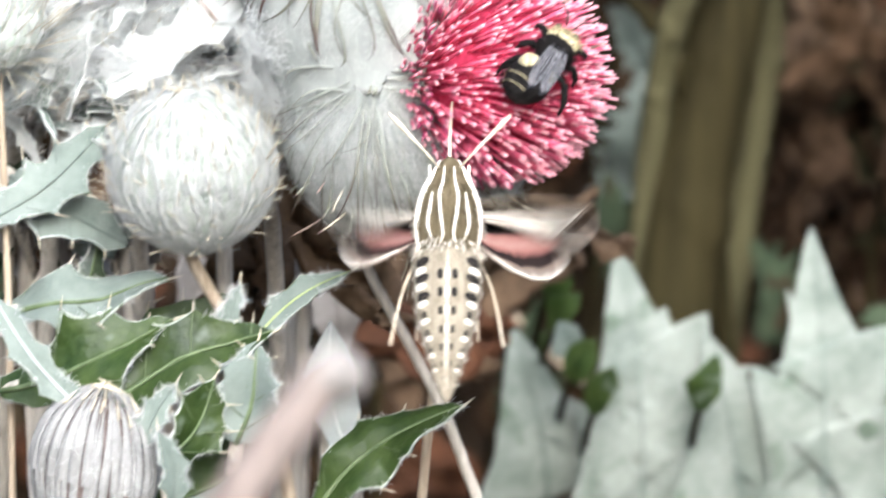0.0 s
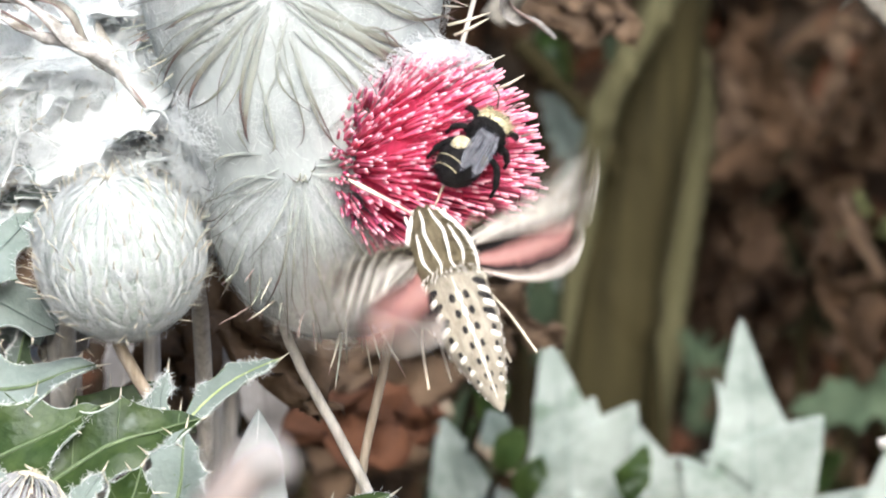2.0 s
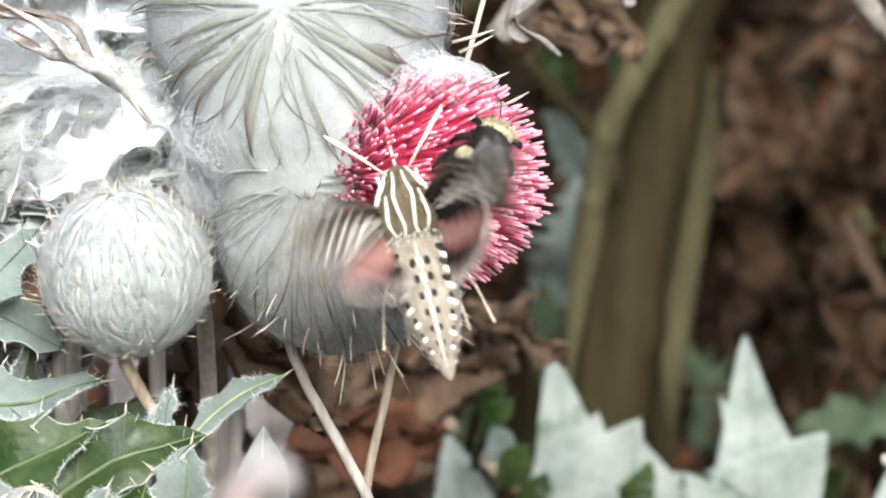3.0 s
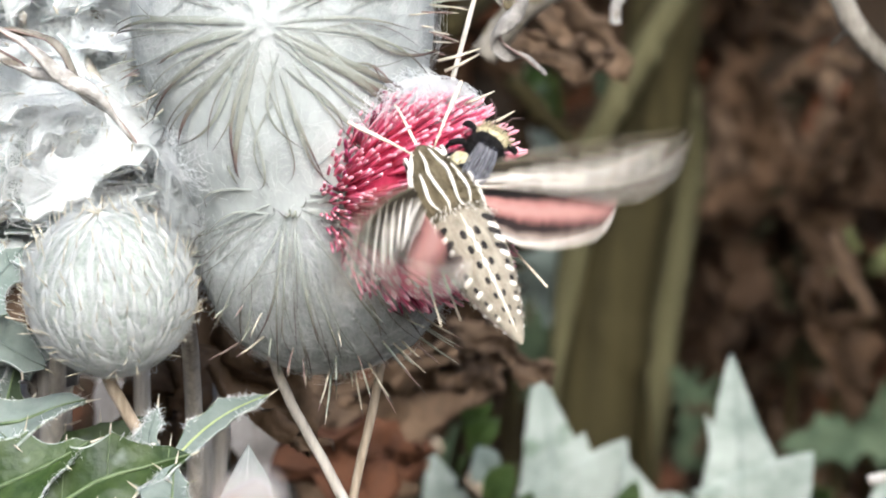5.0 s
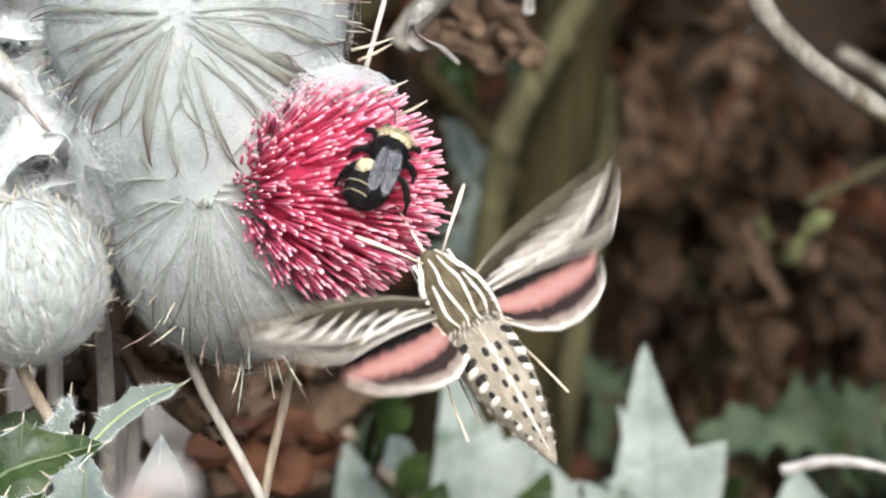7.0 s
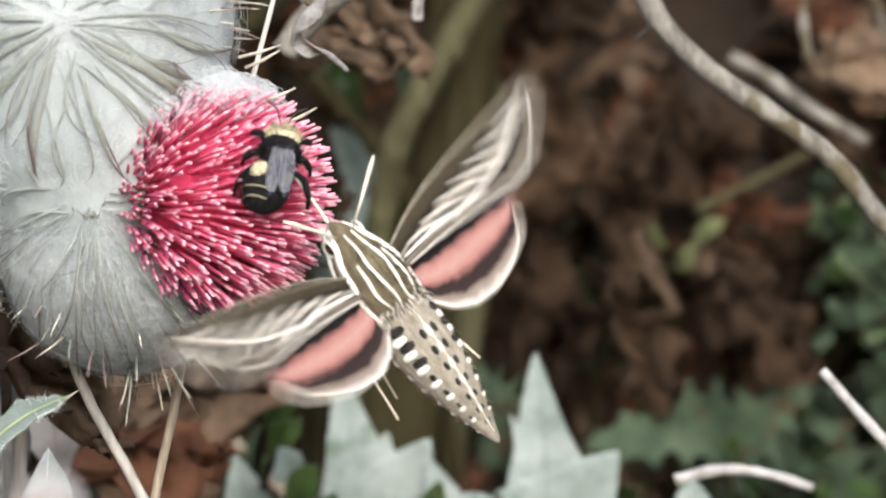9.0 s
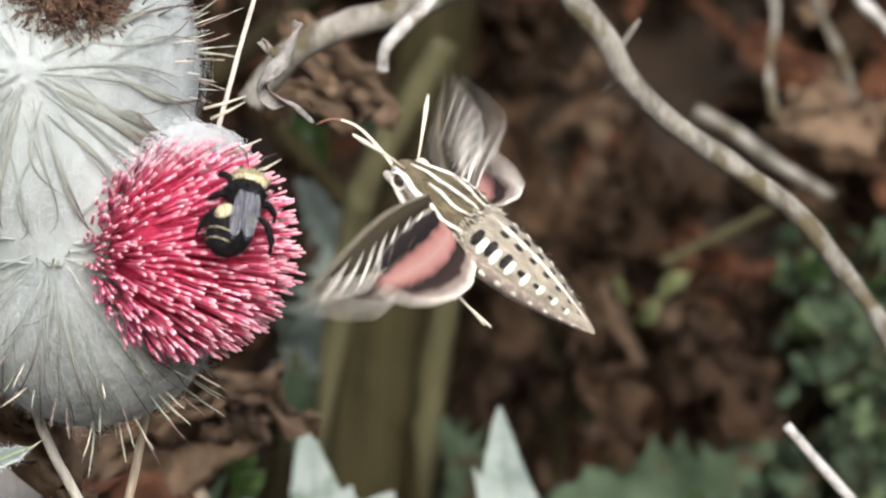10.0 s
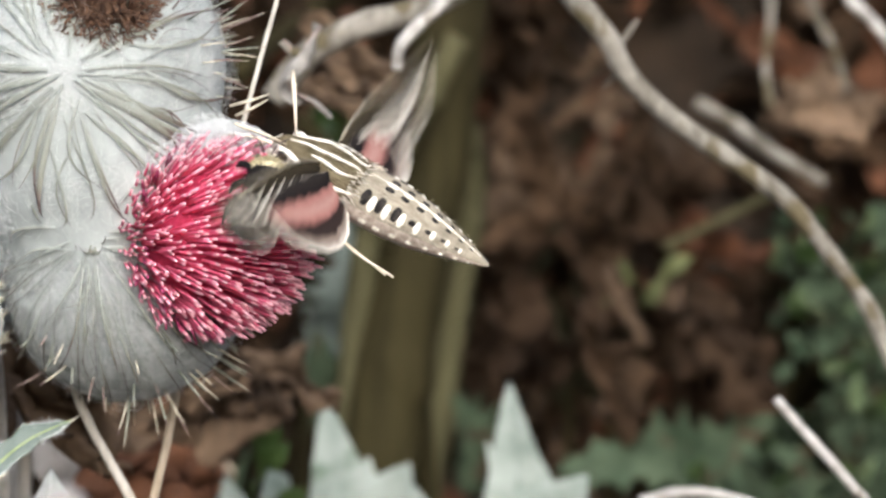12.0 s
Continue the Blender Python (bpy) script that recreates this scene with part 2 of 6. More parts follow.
BEE_YELLOW = surface("bee_yellow", (0.4, 0.34, 0.17), (0.64, 0.57, 0.38), 900, 0.9, 0.8, 4000)
BEE_LEG = surface("bee_leg", (0.02, 0.012, 0.01), (0.08, 0.05, 0.04), 900, 0.35, 0.3)
FOREWING = wing_surface("forewing_scales", [
    (0.0, (0.15, 0.125, 0.085)), (0.1, (0.075, 0.06, 0.037)), (0.34, (0.045, 0.036, 0.022)), (0.52, (0.02, 0.016, 0.011)),
    (0.58, (0.3, 0.265, 0.21)), (0.615, (0.34, 0.3, 0.24)), (0.67, (0.016, 0.012, 0.01)), (0.8, (0.03, 0.024, 0.018)),
    (0.85, (0.08, 0.066, 0.05)), (0.885, (0.2, 0.17, 0.135)), (0.915, (0.22, 0.19, 0.15)), (0.945, (0.1, 0.085, 0.065)), (1.0, (0.14, 0.12, 0.095))], 0.02, 0.15)
HINDWING = wing_surface("hindwing_scales", [
    (0.0, (0.36, 0.31, 0.26)), (0.08, (0.03, 0.025, 0.022)), (0.27, (0.012, 0.01, 0.01)), (0.35, (0.34, 0.16, 0.135)), (0.48, (0.42, 0.25, 0.215)),
    (0.6, (0.34, 0.16, 0.135)), (0.69, (0.025, 0.016, 0.015)), (0.83, (0.04, 0.028, 0.024)), (0.88, (0.24, 0.185, 0.15)), (0.94, (0.28, 0.235, 0.195)),
    (0.99, (0.5, 0.45, 0.39))], -0.04, 0.15)
UNDER_FORE = surface("forewing_underside", (0.42, 0.36, 0.28), (0.64, 0.575, 0.48), 260, 0.9, 0.3, through_light=0.2, gloss=0.08)
UNDER_HIND = surface("hindwing_underside", (0.46, 0.36, 0.3), (0.66, 0.56, 0.49), 260, 0.9, 0.3, through_light=0.2, gloss=0.08)
BEE_WING = wing_surface("bee_wing_film", [(0.0, (0.03, 0.03, 0.034)), (0.45, (0.085, 0.085, 0.095)), (1.0, (0.035, 0.035, 0.042))], 0.0, 0.2, 900)
BEE_VEIN = surface("bee_wing_vein", (0.22, 0.22, 0.24), (0.4, 0.4, 0.42), 900, 0.5, 0.2)


# ---- mesh tools ----
class Shape:
    """Collects tubes, sheets and balls into one mesh."""

    def __init__(self):
        self.v, self.f, self.m, self.uv = [], [], [], []

    def tube(self, path, radii, sides=6, mats=0, ends=True):
        path = [Vector(p) for p in path]
        start = len(self.v)
        side = None
        for i, p in enumerate(path):
            way = (path[min(i + 1, len(path) - 1)] - path[max(i - 1, 0)]).normalized()
            if side is None:
                side = way.orthogonal().normalized()
            side = (side - way * side.dot(way)).normalized()
            other = way.cross(side)
            r = radii[i] if isinstance(radii, (list, tuple)) else radii
            for k in range(sides):
                a = 2 * math.pi * k / sides
                self.v.append(p + side * (r * math.cos(a)) + other * (r * math.sin(a)))
                self.uv.append((i / (len(path) - 1), k / sides))
        for i in range(len(path) - 1):
            for k in range(sides):
                a, b = start + i * sides + k, start + i * sides + (k + 1) % sides
                self.f.append((a, b, b + sides, a + sides))
                self.m.append(mats[i] if isinstance(mats, (list, tuple)) else mats)
        if ends:
            self.f.append(tuple(start + k for k in reversed(range(sides))))
            self.m.append(mats[0] if isinstance(mats, (list, tuple)) else mats)
            self.f.append(tuple(start + (len(path) - 1) * sides + k for k in range(sides)))
            self.m.append(mats[-1] if isinstance(mats, (list, tuple)) else mats)
        return self

    def sheet(self, fn, nu, nv, mat=0, round_v=False):
        """fn(u, v) gives a point; u and v run from 0 to 1. mat may be a function of u and v."""
        start, w = len(self.v), nv if round_v else nv + 1
        for i in range(nu + 1):
            for j in range(w):
                self.v.append(Vector(fn(i / nu, j / nv)))
                self.uv.append((i / nu, j / nv))
        for i in range(nu):
            for j in range(nv):
                a, b = start + i * w + j, start + i * w + (j + 1) % w
                self.f.append((a, b, b + w, a + w))
                self.m.append(mat((i + 0.5) / nu, (j + 0.5) / nv) if callable(mat) else mat)
        return self

    def ball(self, centre, radii, nu=16, nv=24, mat=0, rough=0.0, scale=1.0):
        c = Vector(centre)

        def skin(u, v):
            d = Vector((math.sin(math.pi * u) * math.cos(2 * math.pi * v), math.sin(math.pi * u) * math.sin(2 * math.pi * v), math.cos(math.pi * u)))
            k = 1 + rough * noise.noise(d * scale + c * 50)
            return c + Vector((d.x * radii[0], d.y * radii[1], d.z * radii[2])) * k
        return self.sheet(skin, nu, nv, mat, True)

    def mesh(self, name, mats, smooth=True):
        data = bpy.data.meshes.new(name)
        data.from_pydata([tuple(p) for p in self.v], [], self.f)
        for m in mats:
            data.materials.append(m)
        if any(self.m):
            data.polygons.foreach_set("material_index", self.m)
        data.polygons.foreach_set("use_smooth", [smooth] * len(self.f))
        layer = data.uv_layers.new(name="span")
        index = np.empty(len(data.loops), np.int32)
        data.loops.foreach_get("vertex_index", index)
        layer.data.foreach_set("uv", np.array(self.uv, np.float32)[index].ravel())
        data.validate()
        data.update()
        return data


def thing(name, label, category, group="", where=None):
    ob = tagged(new(name), label, category, group)
    ob.matrix_basis = where or Matrix.Identity(4)
    return ob


def part(name, shape, mats, parent, label="", kind="", where=None):
    data = shape.mesh(name, mats) if isinstance(shape, Shape) else shape
    ob = tagged(new(name, data), label, "", "", kind)
    ob.parent = parent
    if where is not None:
        ob.matrix_basis = where
    return ob


def at(a, b, d=0.0):
    """A place of the thicket: tenths of a millimetre across and down, and millimetres behind the flower."""
    k = 1 + d / 1400
    return Vector(((a - 784) * 1e-4 * k, 1.4 + d * 1e-3, EYE + (441 - b) * 1e-4 * k))


def curve_through(points, steps=8):
    """A smooth line through the points."""
    p = [Vector(q) for q in points]
    p = [2 * p[0] - p[1]] + p + [2 * p[-1] - p[-2]]
    line = []
    for i in range(1, len(p) - 2):
        for s in range(steps):
            t = s / steps
            line.append(0.5 * (2 * p[i] + (p[i + 1] - p[i - 1]) * t + (2 * p[i - 1] - 5 * p[i] + 4 * p[i + 1] - p[i + 2]) * t * t
                               + (3 * p[i] - p[i - 1] - 3 * p[i + 1] + p[i + 2]) * t ** 3))
    return line + [p[-2]]


def spread_cap(n, reach):
    """n even directions round +z, out to reach degrees."""
    low = math.cos(radians(reach))
    for i in range(n):
        z = 1 - (1 - low) * (i + 0.5) / n
        a = i * math.pi * (3 - math.sqrt(5))
        r = math.sqrt(max(0, 1 - z * z))
        yield Vector((r * math.cos(a), r * math.sin(a), z))


def frame_of(way):
    return Vector(way).to_track_quat("Z", "Y").to_matrix()


# ---- ground: litter in front, a bank behind, one sheet to the horizon ----
def bank_height(x, y):
    s = min(1, max(0, (y - 2.02) / 0.20))
    rise = 1.2 * s * s * (3 - 2 * s)
    far = min(1, max(0, (y - 2.3) / 20)) * 1.2
    rough = noise.noise(Vector((x * 7, y * 7, 0))) * 0.035 + noise.noise(Vector((x * 25, y * 25, 3))) * 0.012
    return rise + far + rough * (1 if abs(x) < 3 and y < 4 else 0.6)


def build_ground():
    def steps(a, b, near, fine):
        out = [near[0] + i * fine for i in range(int((near[1] - near[0]) / fine) + 1)]
        s, p = fine, out[0]
        while p > a:
            s *= 1.6
            p -= s
            out.insert(0, p)
        s, p = fine, out[-1]
        while p < b:
            s *= 1.6
            p += s
            out.append(p)
        return out
    xs, ys = steps(-400, 400, (-0.6, 0.6), 0.012), steps(-400, 600, (1.0, 2.6), 0.012)
    g = Shape()
    nx, ny = len(xs) - 1, len(ys) - 1
    g.sheet(lambda u, v: (xs[round(u * nx)], ys[round(v * ny)], bank_height(xs[round(u * nx)], ys[round(v * ny)])), nx, ny)
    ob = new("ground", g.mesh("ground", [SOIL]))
    tagged(ob, "dark brown soil bank covered with leaf litter", "ground", "", "structure")


build_ground()


# ---- thistle heads ----
def hair_on(shape, centre, r, n, reach=(20, 55), lift=(0.0, 0.05), thick=0.00005, toward=None, cap=180, squash=(1, 1, 1)):
    """Fine fibres that lie round a ball."""
    turn = frame_of(toward) if toward is not None else Matrix.Identity(3)
    for i in range(n):
        low = math.cos(radians(cap))
        z = random.uniform(low, 1)
        a = random.uniform(0, 2 * math.pi)
        d = turn @ Vector((math.sqrt(1 - z * z) * math.cos(a), math.sqrt(1 - z * z) * math.sin(a), z))
        side = d.orthogonal().normalized()
        side = (Matrix.Rotation(random.uniform(0, 2 * math.pi), 3, d) @ side).normalized()
        arc, k = radians(random.uniform(*reach)), random.uniform(*lift)
        bow = random.uniform(-0.25, 0.25)
        pts = []
        for s in range(5):
            q = arc * (s / 4 - 0.5)
            w = d * math.cos(q) + side * math.sin(q) + d.cross(side) * (bow * (s / 4 - 0.5) ** 2 * 4 * arc)
            w = w.normalized() * (r * (1 + k * (1 - (s / 2 - 1) ** 2) + 0.012 * random.random()))
            pts.append(Vector(centre) + Vector((w.x * squash[0], w.y * squash[1], w.z * squash[2])))
        shape.tube(pts, thick * random.uniform(0.6, 1.4), 3, 0, False)


def bract_path(centre, r, pole, turn_deg, start, end, lift, straight, wob):
    """A line that runs from the pole over a ball and leaves it towards its tip."""
    p = Vector(pole).normalized()
    e = p.orthogonal().normalized()
    e = Matrix.Rotation(radians(turn_deg), 3, p) @ e
    f = p.cross(e)
    pts = []
    for s in range(9):
        k = s / 8
        q = radians(start + (end - start) * k)
        w = p * math.cos(q) + e * math.sin(q) + f * (wob * math.sin(k * 2.6) * 0.12)
        pts.append(Vector(centre) + w.normalized() * (r * (1.0 + lift * k ** 1.6 + straight * max(0, k - 0.7) ** 2)))
    return pts


def bracts(owner, centre, r, pole, n, start, end, lift, thick, tips=(STRAW,), sector=None, straight=0.6):
    for i in range(n):
        a = 360 * i / n + random.uniform(-8, 8)
        if sector and not (sector[0] <= a % 360 <= sector[1]):
            continue
        e = random.uniform(*end)
        path = bract_path(centre, r, pole, a, start * random.uniform(0.7, 5), e, lift * random.uniform(0.5, 1.3), straight, random.uniform(-1.1, 1.1))
        s = Shape()
        w = thick * random.uniform(0.55, 1.2)
        s.tube(path, [w * 0.4, w * 0.8, w * 1.05, w, w * 0.9, w * 0.75, w * 0.55, w * 0.38, w * 0.12], 5, [0, 0, 0, 0, 0, 1 if i % 2 else 0, 1, 1])
        part("bract", s, [BRACT, random.choice(tips)], owner)


# the wool of the fading head and the fold of it that hangs over the next one: centre and half sizes
WOOL_MASS = ((at(524, -14, 5), (0.0268, 0.0262, 0.0262)), (at(545, 165, 4), (0.0218, 0.0218, 0.0225)), (at(596, 345, 6), (0.0200, 0.0198, 0.0198)))


def wool_depth(p):
    """Distance from the smooth skin round the wool masses; negative inside."""
    total = 0.0
    for c, r in WOOL_MASS:
        q = p - c
        d = (math.sqrt((q.x / r[0]) ** 2 + (q.y / r[1]) ** 2 + (q.z / r[2]) ** 2) - 1) * min(r)
        total += math.exp(-d / 0.0025)
    return -0.0025 * math.log(total)


def wool_skin(u, v):
    """The joined wool as seen from its middle, out along each direction."""
    c = at(528, 130, 5)
    d = Vector((math.sin(math.pi * u) * math.cos(2 * math.pi * v), math.sin(math.pi * u) * math.sin(2 * math.pi * v), math.cos(math.pi * u)))
    near, far = 0.005, 0.08
    for k in range(18):
        mid = (near + far) / 2
        near, far = (mid, far) if wool_depth(c + d * mid) < 0 else (near, mid)
    return c + d * (near * (1 + 0.012 * noise.noise(d * 7) + 0.006 * noise.noise(d * 19)))


def over_wool(p, proud):
    """Moves a point that would lie inside the joined wool forward to its front."""
    q = p.copy()
    for k in range(60):
        if wool_depth(q) > proud:
            break
        q.y -= 0.0006
    return q


def ribbons(owner, centre, r, pole, n, start, end, width, lift=0.1, sector=(0, 360), mats=(BRACT_BLADE, BRACT_GREEN), curl=1.0, straight=0.5, shun=False, sunk=(0.972, 0.99)):
    """Long flat bracts that fan out from under the wool at the pole and taper to a stiff point."""
    p = Vector(pole).normalized()
    for i in range(n):
        a = sector[0] + (sector[1] - sector[0]) * (i + random.uniform(-0.7, 1.7)) / n
        s0, s1 = random.uniform(*start), random.uniform(*end)
        path = curve_through(bract_path(centre, r * random.uniform(*sunk), pole, a, s0, s1, 0.035 + lift * random.uniform(0.4, 1.4), straight, random.uniform(-1.3, 1.3) * curl), 2)
        w = width * random.choice((0.4, 0.5, 0.7, 1.0))
        m = len(path) - 1
        if shun and over_wool(path[-1], 0).y < path[-1].y - 0.0016:
            continue
        path = [over_wool(q, 0.0018 * (k / m) ** 2 - (0.0005 if sunk[0] < 0.99 else -0.0002)) for k, q in enumerate(path)]

        def skin(u, v, path=path, w=w, m=m):
            k = round(u * m)
            q = path[k]
            way = (path[min(k + 1, m)] - path[max(k - 1, 0)]).normalized()
            out = (q - Vector(centre)).normalized()
            side = way.cross(out).normalized()
            h = w * (min(1, 0.45 + 2.2 * u) * (1 - u) ** 0.75 + 0.05) * (2 * v - 1)
            return q + side * h + out * (0.22 * w * (1 - (2 * v - 1) ** 2) * (1 - 0.5 * u))
        part("bract", Shape().sheet(skin, m, 4), [random.choice(mats)], owner)


def combed(owner, centre, r, pole, n, start, end, thick=0.00005):
    """Strands of wool and thin bracts combed outward from the pole."""
    pale, grey, dark = Shape(), Shape(), Shape()
    for i in range(n):
        s = random.uniform(*start)
        path = bract_path(centre, r * random.uniform(0.998, 1.012), pole, random.uniform(0, 360), s, s + random.uniform(*end), random.uniform(0.0, 0.05), 0.1, random.uniform(-2, 2))
        w = thick * random.uniform(0.5, 1.6)
        random.choice((pale, pale, grey)).tube(path, [w * k for k in (0.5, 0.8, 1, 1, 1, 0.9, 0.7, 0.5, 0.2)], 3, 0, False)
    for i in range(n // 45):
        s = random.uniform(10, 85)
        path = bract_path(centre, r * 1.03, pole, random.uniform(0, 360), s, s + random.uniform(1.2, 4), 0.01, 0, 0)
        dark.tube(path, random.uniform(0.00005, 0.00011), 4, 0, False)
    part("combed_wool", pale, [FIBRE], owner, kind="stuff")
    part("combed_grey_wool", grey, [COMBED], owner, kind="stuff")
    part("dark_specks", dark, [DARK_TIP], owner, "specks of dark debris caught in the wool", "stuff")


def spine_fringe(owner, centre, r, pole, n, reach, size=(0.002, 0.0042), out=2.2, thick=1.0):
    """Short straw spines with dark points that stand out of the wool, leaning away from the pole."""
    p = Vector(pole).normalized()
    e0 = p.orthogonal().normalized()
    for i in range(n):
        e = Matrix.Rotation(random.uniform(0, 6.283), 3, p) @ e0
        q = radians(random.uniform(*reach))
        d = p * math.cos(q) + e * math.sin(q)
        along = e * math.cos(q) - p * math.sin(q)
        way = (d * out * random.uniform(0.5, 1.3) + along + Vector([random.uniform(-0.3, 0.3) for _ in range(3)])).normalized()
        root, length = Vector(centre) + d * r * 0.99, random.uniform(*size)
        tip = root + way * length
        part("spine", Shape().tube([root, root.lerp(tip, 0.5) + d * length * 0.06, root.lerp(tip, 0.82), tip], [k * thick for k in (0.0002, 0.00016, 0.00011, 0.00003)], 4, [0, 0, 1]), [random.choice((STRAW, BRACT, BRACT, BRACT_TIP)), random.choice((STRAW, DARK_TIP, BRACT_TIP))], owner)


def stray_hair(owner, centre, r, n, reach=0.22, thick=0.000016):
    """Loose cobweb hairs that stand off the ball and soften its outline."""
    s = Shape()
    for i in range(n):
        d = Vector([random.gauss(0, 1) for _ in range(3)]).normalized()
        t = d.cross(Vector([random.gauss(0, 1) for _ in range(3)])).normalized()
        a, b = r * random.uniform(0.96, 1.02), r * (1 + reach * random.random() ** 2)
        k = random.uniform(0.15, 0.5)
        s.tube([Vector(centre) + d * a, Vector(centre) + (d + t * k * 0.5).normalized() * b, Vector(centre) + (d + t * k).normalized() * (b if i % 3 else a)], thick * random.uniform(0.7, 1.5), 3, 0, False)
    part("stray_hair", s, [FIBRE], owner, "loose white hairs", "stuff")


def floret_meshes(length, thick, mats, count=6, bend=0.12, split_at=(0.36, 0.87)):
    out = []
    for i in range(count):
        s = Shape()
        b = Vector((random.uniform(-bend, bend), random.uniform(-bend, bend), 0)) * length
        zs = [0, 0.35, split_at[0], split_at[1], 0.95, 1.0]
        pts = [Vector((0, 0, z * length)) + b * (z * z) for z in zs]
        s.tube(pts, [thick * k for k in (0.75, 0.85, 0.95, 0.9, 0.9, 0.55)], 5, [0, 0, 1, 2, 2])
        out.append((s, s.mesh("floret", mats)))
    return out


def floret_tuft(owner, centre, axis, r, n, reach, mats, length, thick, singles, sink=0.26, bend=0.12, jitter=0.07):
    """Florets fanned over a dome: the front ones single, the others joined."""
    kinds = floret_meshes(length, thick, mats, 6, bend)
    turn = frame_of(axis)
    base = Vector(centre) - Vector(axis).normalized() * (r * sink)
    placed = []
    for d in spread_cap(n, reach):
        d = (turn @ (d + Vector([random.uniform(-jitter, jitter) for _ in range(3)]) * 0.8)).normalized()
        tip = Vector(centre) + d * r * random.uniform(0.9, 1.07)
        way = (tip - base).normalized()
        root = tip - way * length
        m = Matrix.Translation(root) @ (way.to_track_quat("Z", "Y") @ Euler((0, 0, random.uniform(0, 6.28))).to_quaternion()).to_matrix().to_4x4()
        placed.append((tip.y, m))
    placed.sort(key=lambda q: q[0])
    rest = Shape()
    for i, (_, m) in enumerate(placed):
        s, data = kinds[i % len(kinds)]
        if i < singles:
            part("floret", data, mats, owner, where=m)
        else:
            o = len(rest.v)
            rest.v += [m @ p for p in s.v]
            rest.uv += s.uv
            rest.f += [tuple(o + k for k in f) for f in s.f]
            rest.m += s.m
    part("florets_behind", rest, mats, owner, kind="stuff")


def drop_line(points, foot):
    """A smooth line through the points that bends down to a foot on the ground."""
    line = curve_through(points, 7)
    a = line[-1]
    way = (a - line[-2]).normalized()
    c = Vector((*foot, bank_height(*foot) - 0.006))
    b = a + way * min(0.06, (a - c).length * 0.35)
    return line + [a * (1 - t) ** 2 + b * (2 * t * (1 - t)) + c * (t * t) for t in (k / 9 for k in range(1, 10))]


def stem_to_ground(owner, points, r, mat, foot=None, name="stem", sides=8):
    """A stem through the points and on down to the ground."""
    last = Vector(points[-1])
    line = drop_line(points, foot or (last.x + (last.x - points[-2][0]) * 1.5, last.y + 0.02))
    s = Shape()
    s.tube([p + Vector((random.uniform(-1, 1), 0, random.uniform(-1, 1))) * r * 0.08 for p in line], [r * (1 + 0.25 * i / len(line)) for i in range(len(line))], sides, 0)
    return part(name, s, [mat], owner)


def part_rim(head, c, axis):
    """Short unopened florets round the rim."""
    turn = frame_of(axis)
    for kind in range(90):
        a = kind * 0.0698 + random.uniform(-0.03, 0.03)
        q = radians(random.uniform(98, 118))
        d = turn @ Vector((math.sin(q) * math.cos(a), math.sin(q) * math.sin(a), math.cos(q)))
        p = c + d * 0.0165
        t = c + (d + axis * 0.22).normalized() * random.uniform(0.0188, 0.0205)
        part("unopened_floret", Shape().tube([p, p.lerp(t, 0.6), t], [0.0003, 0.00038, 0.0002], 5), [DEEP_TIP], head)


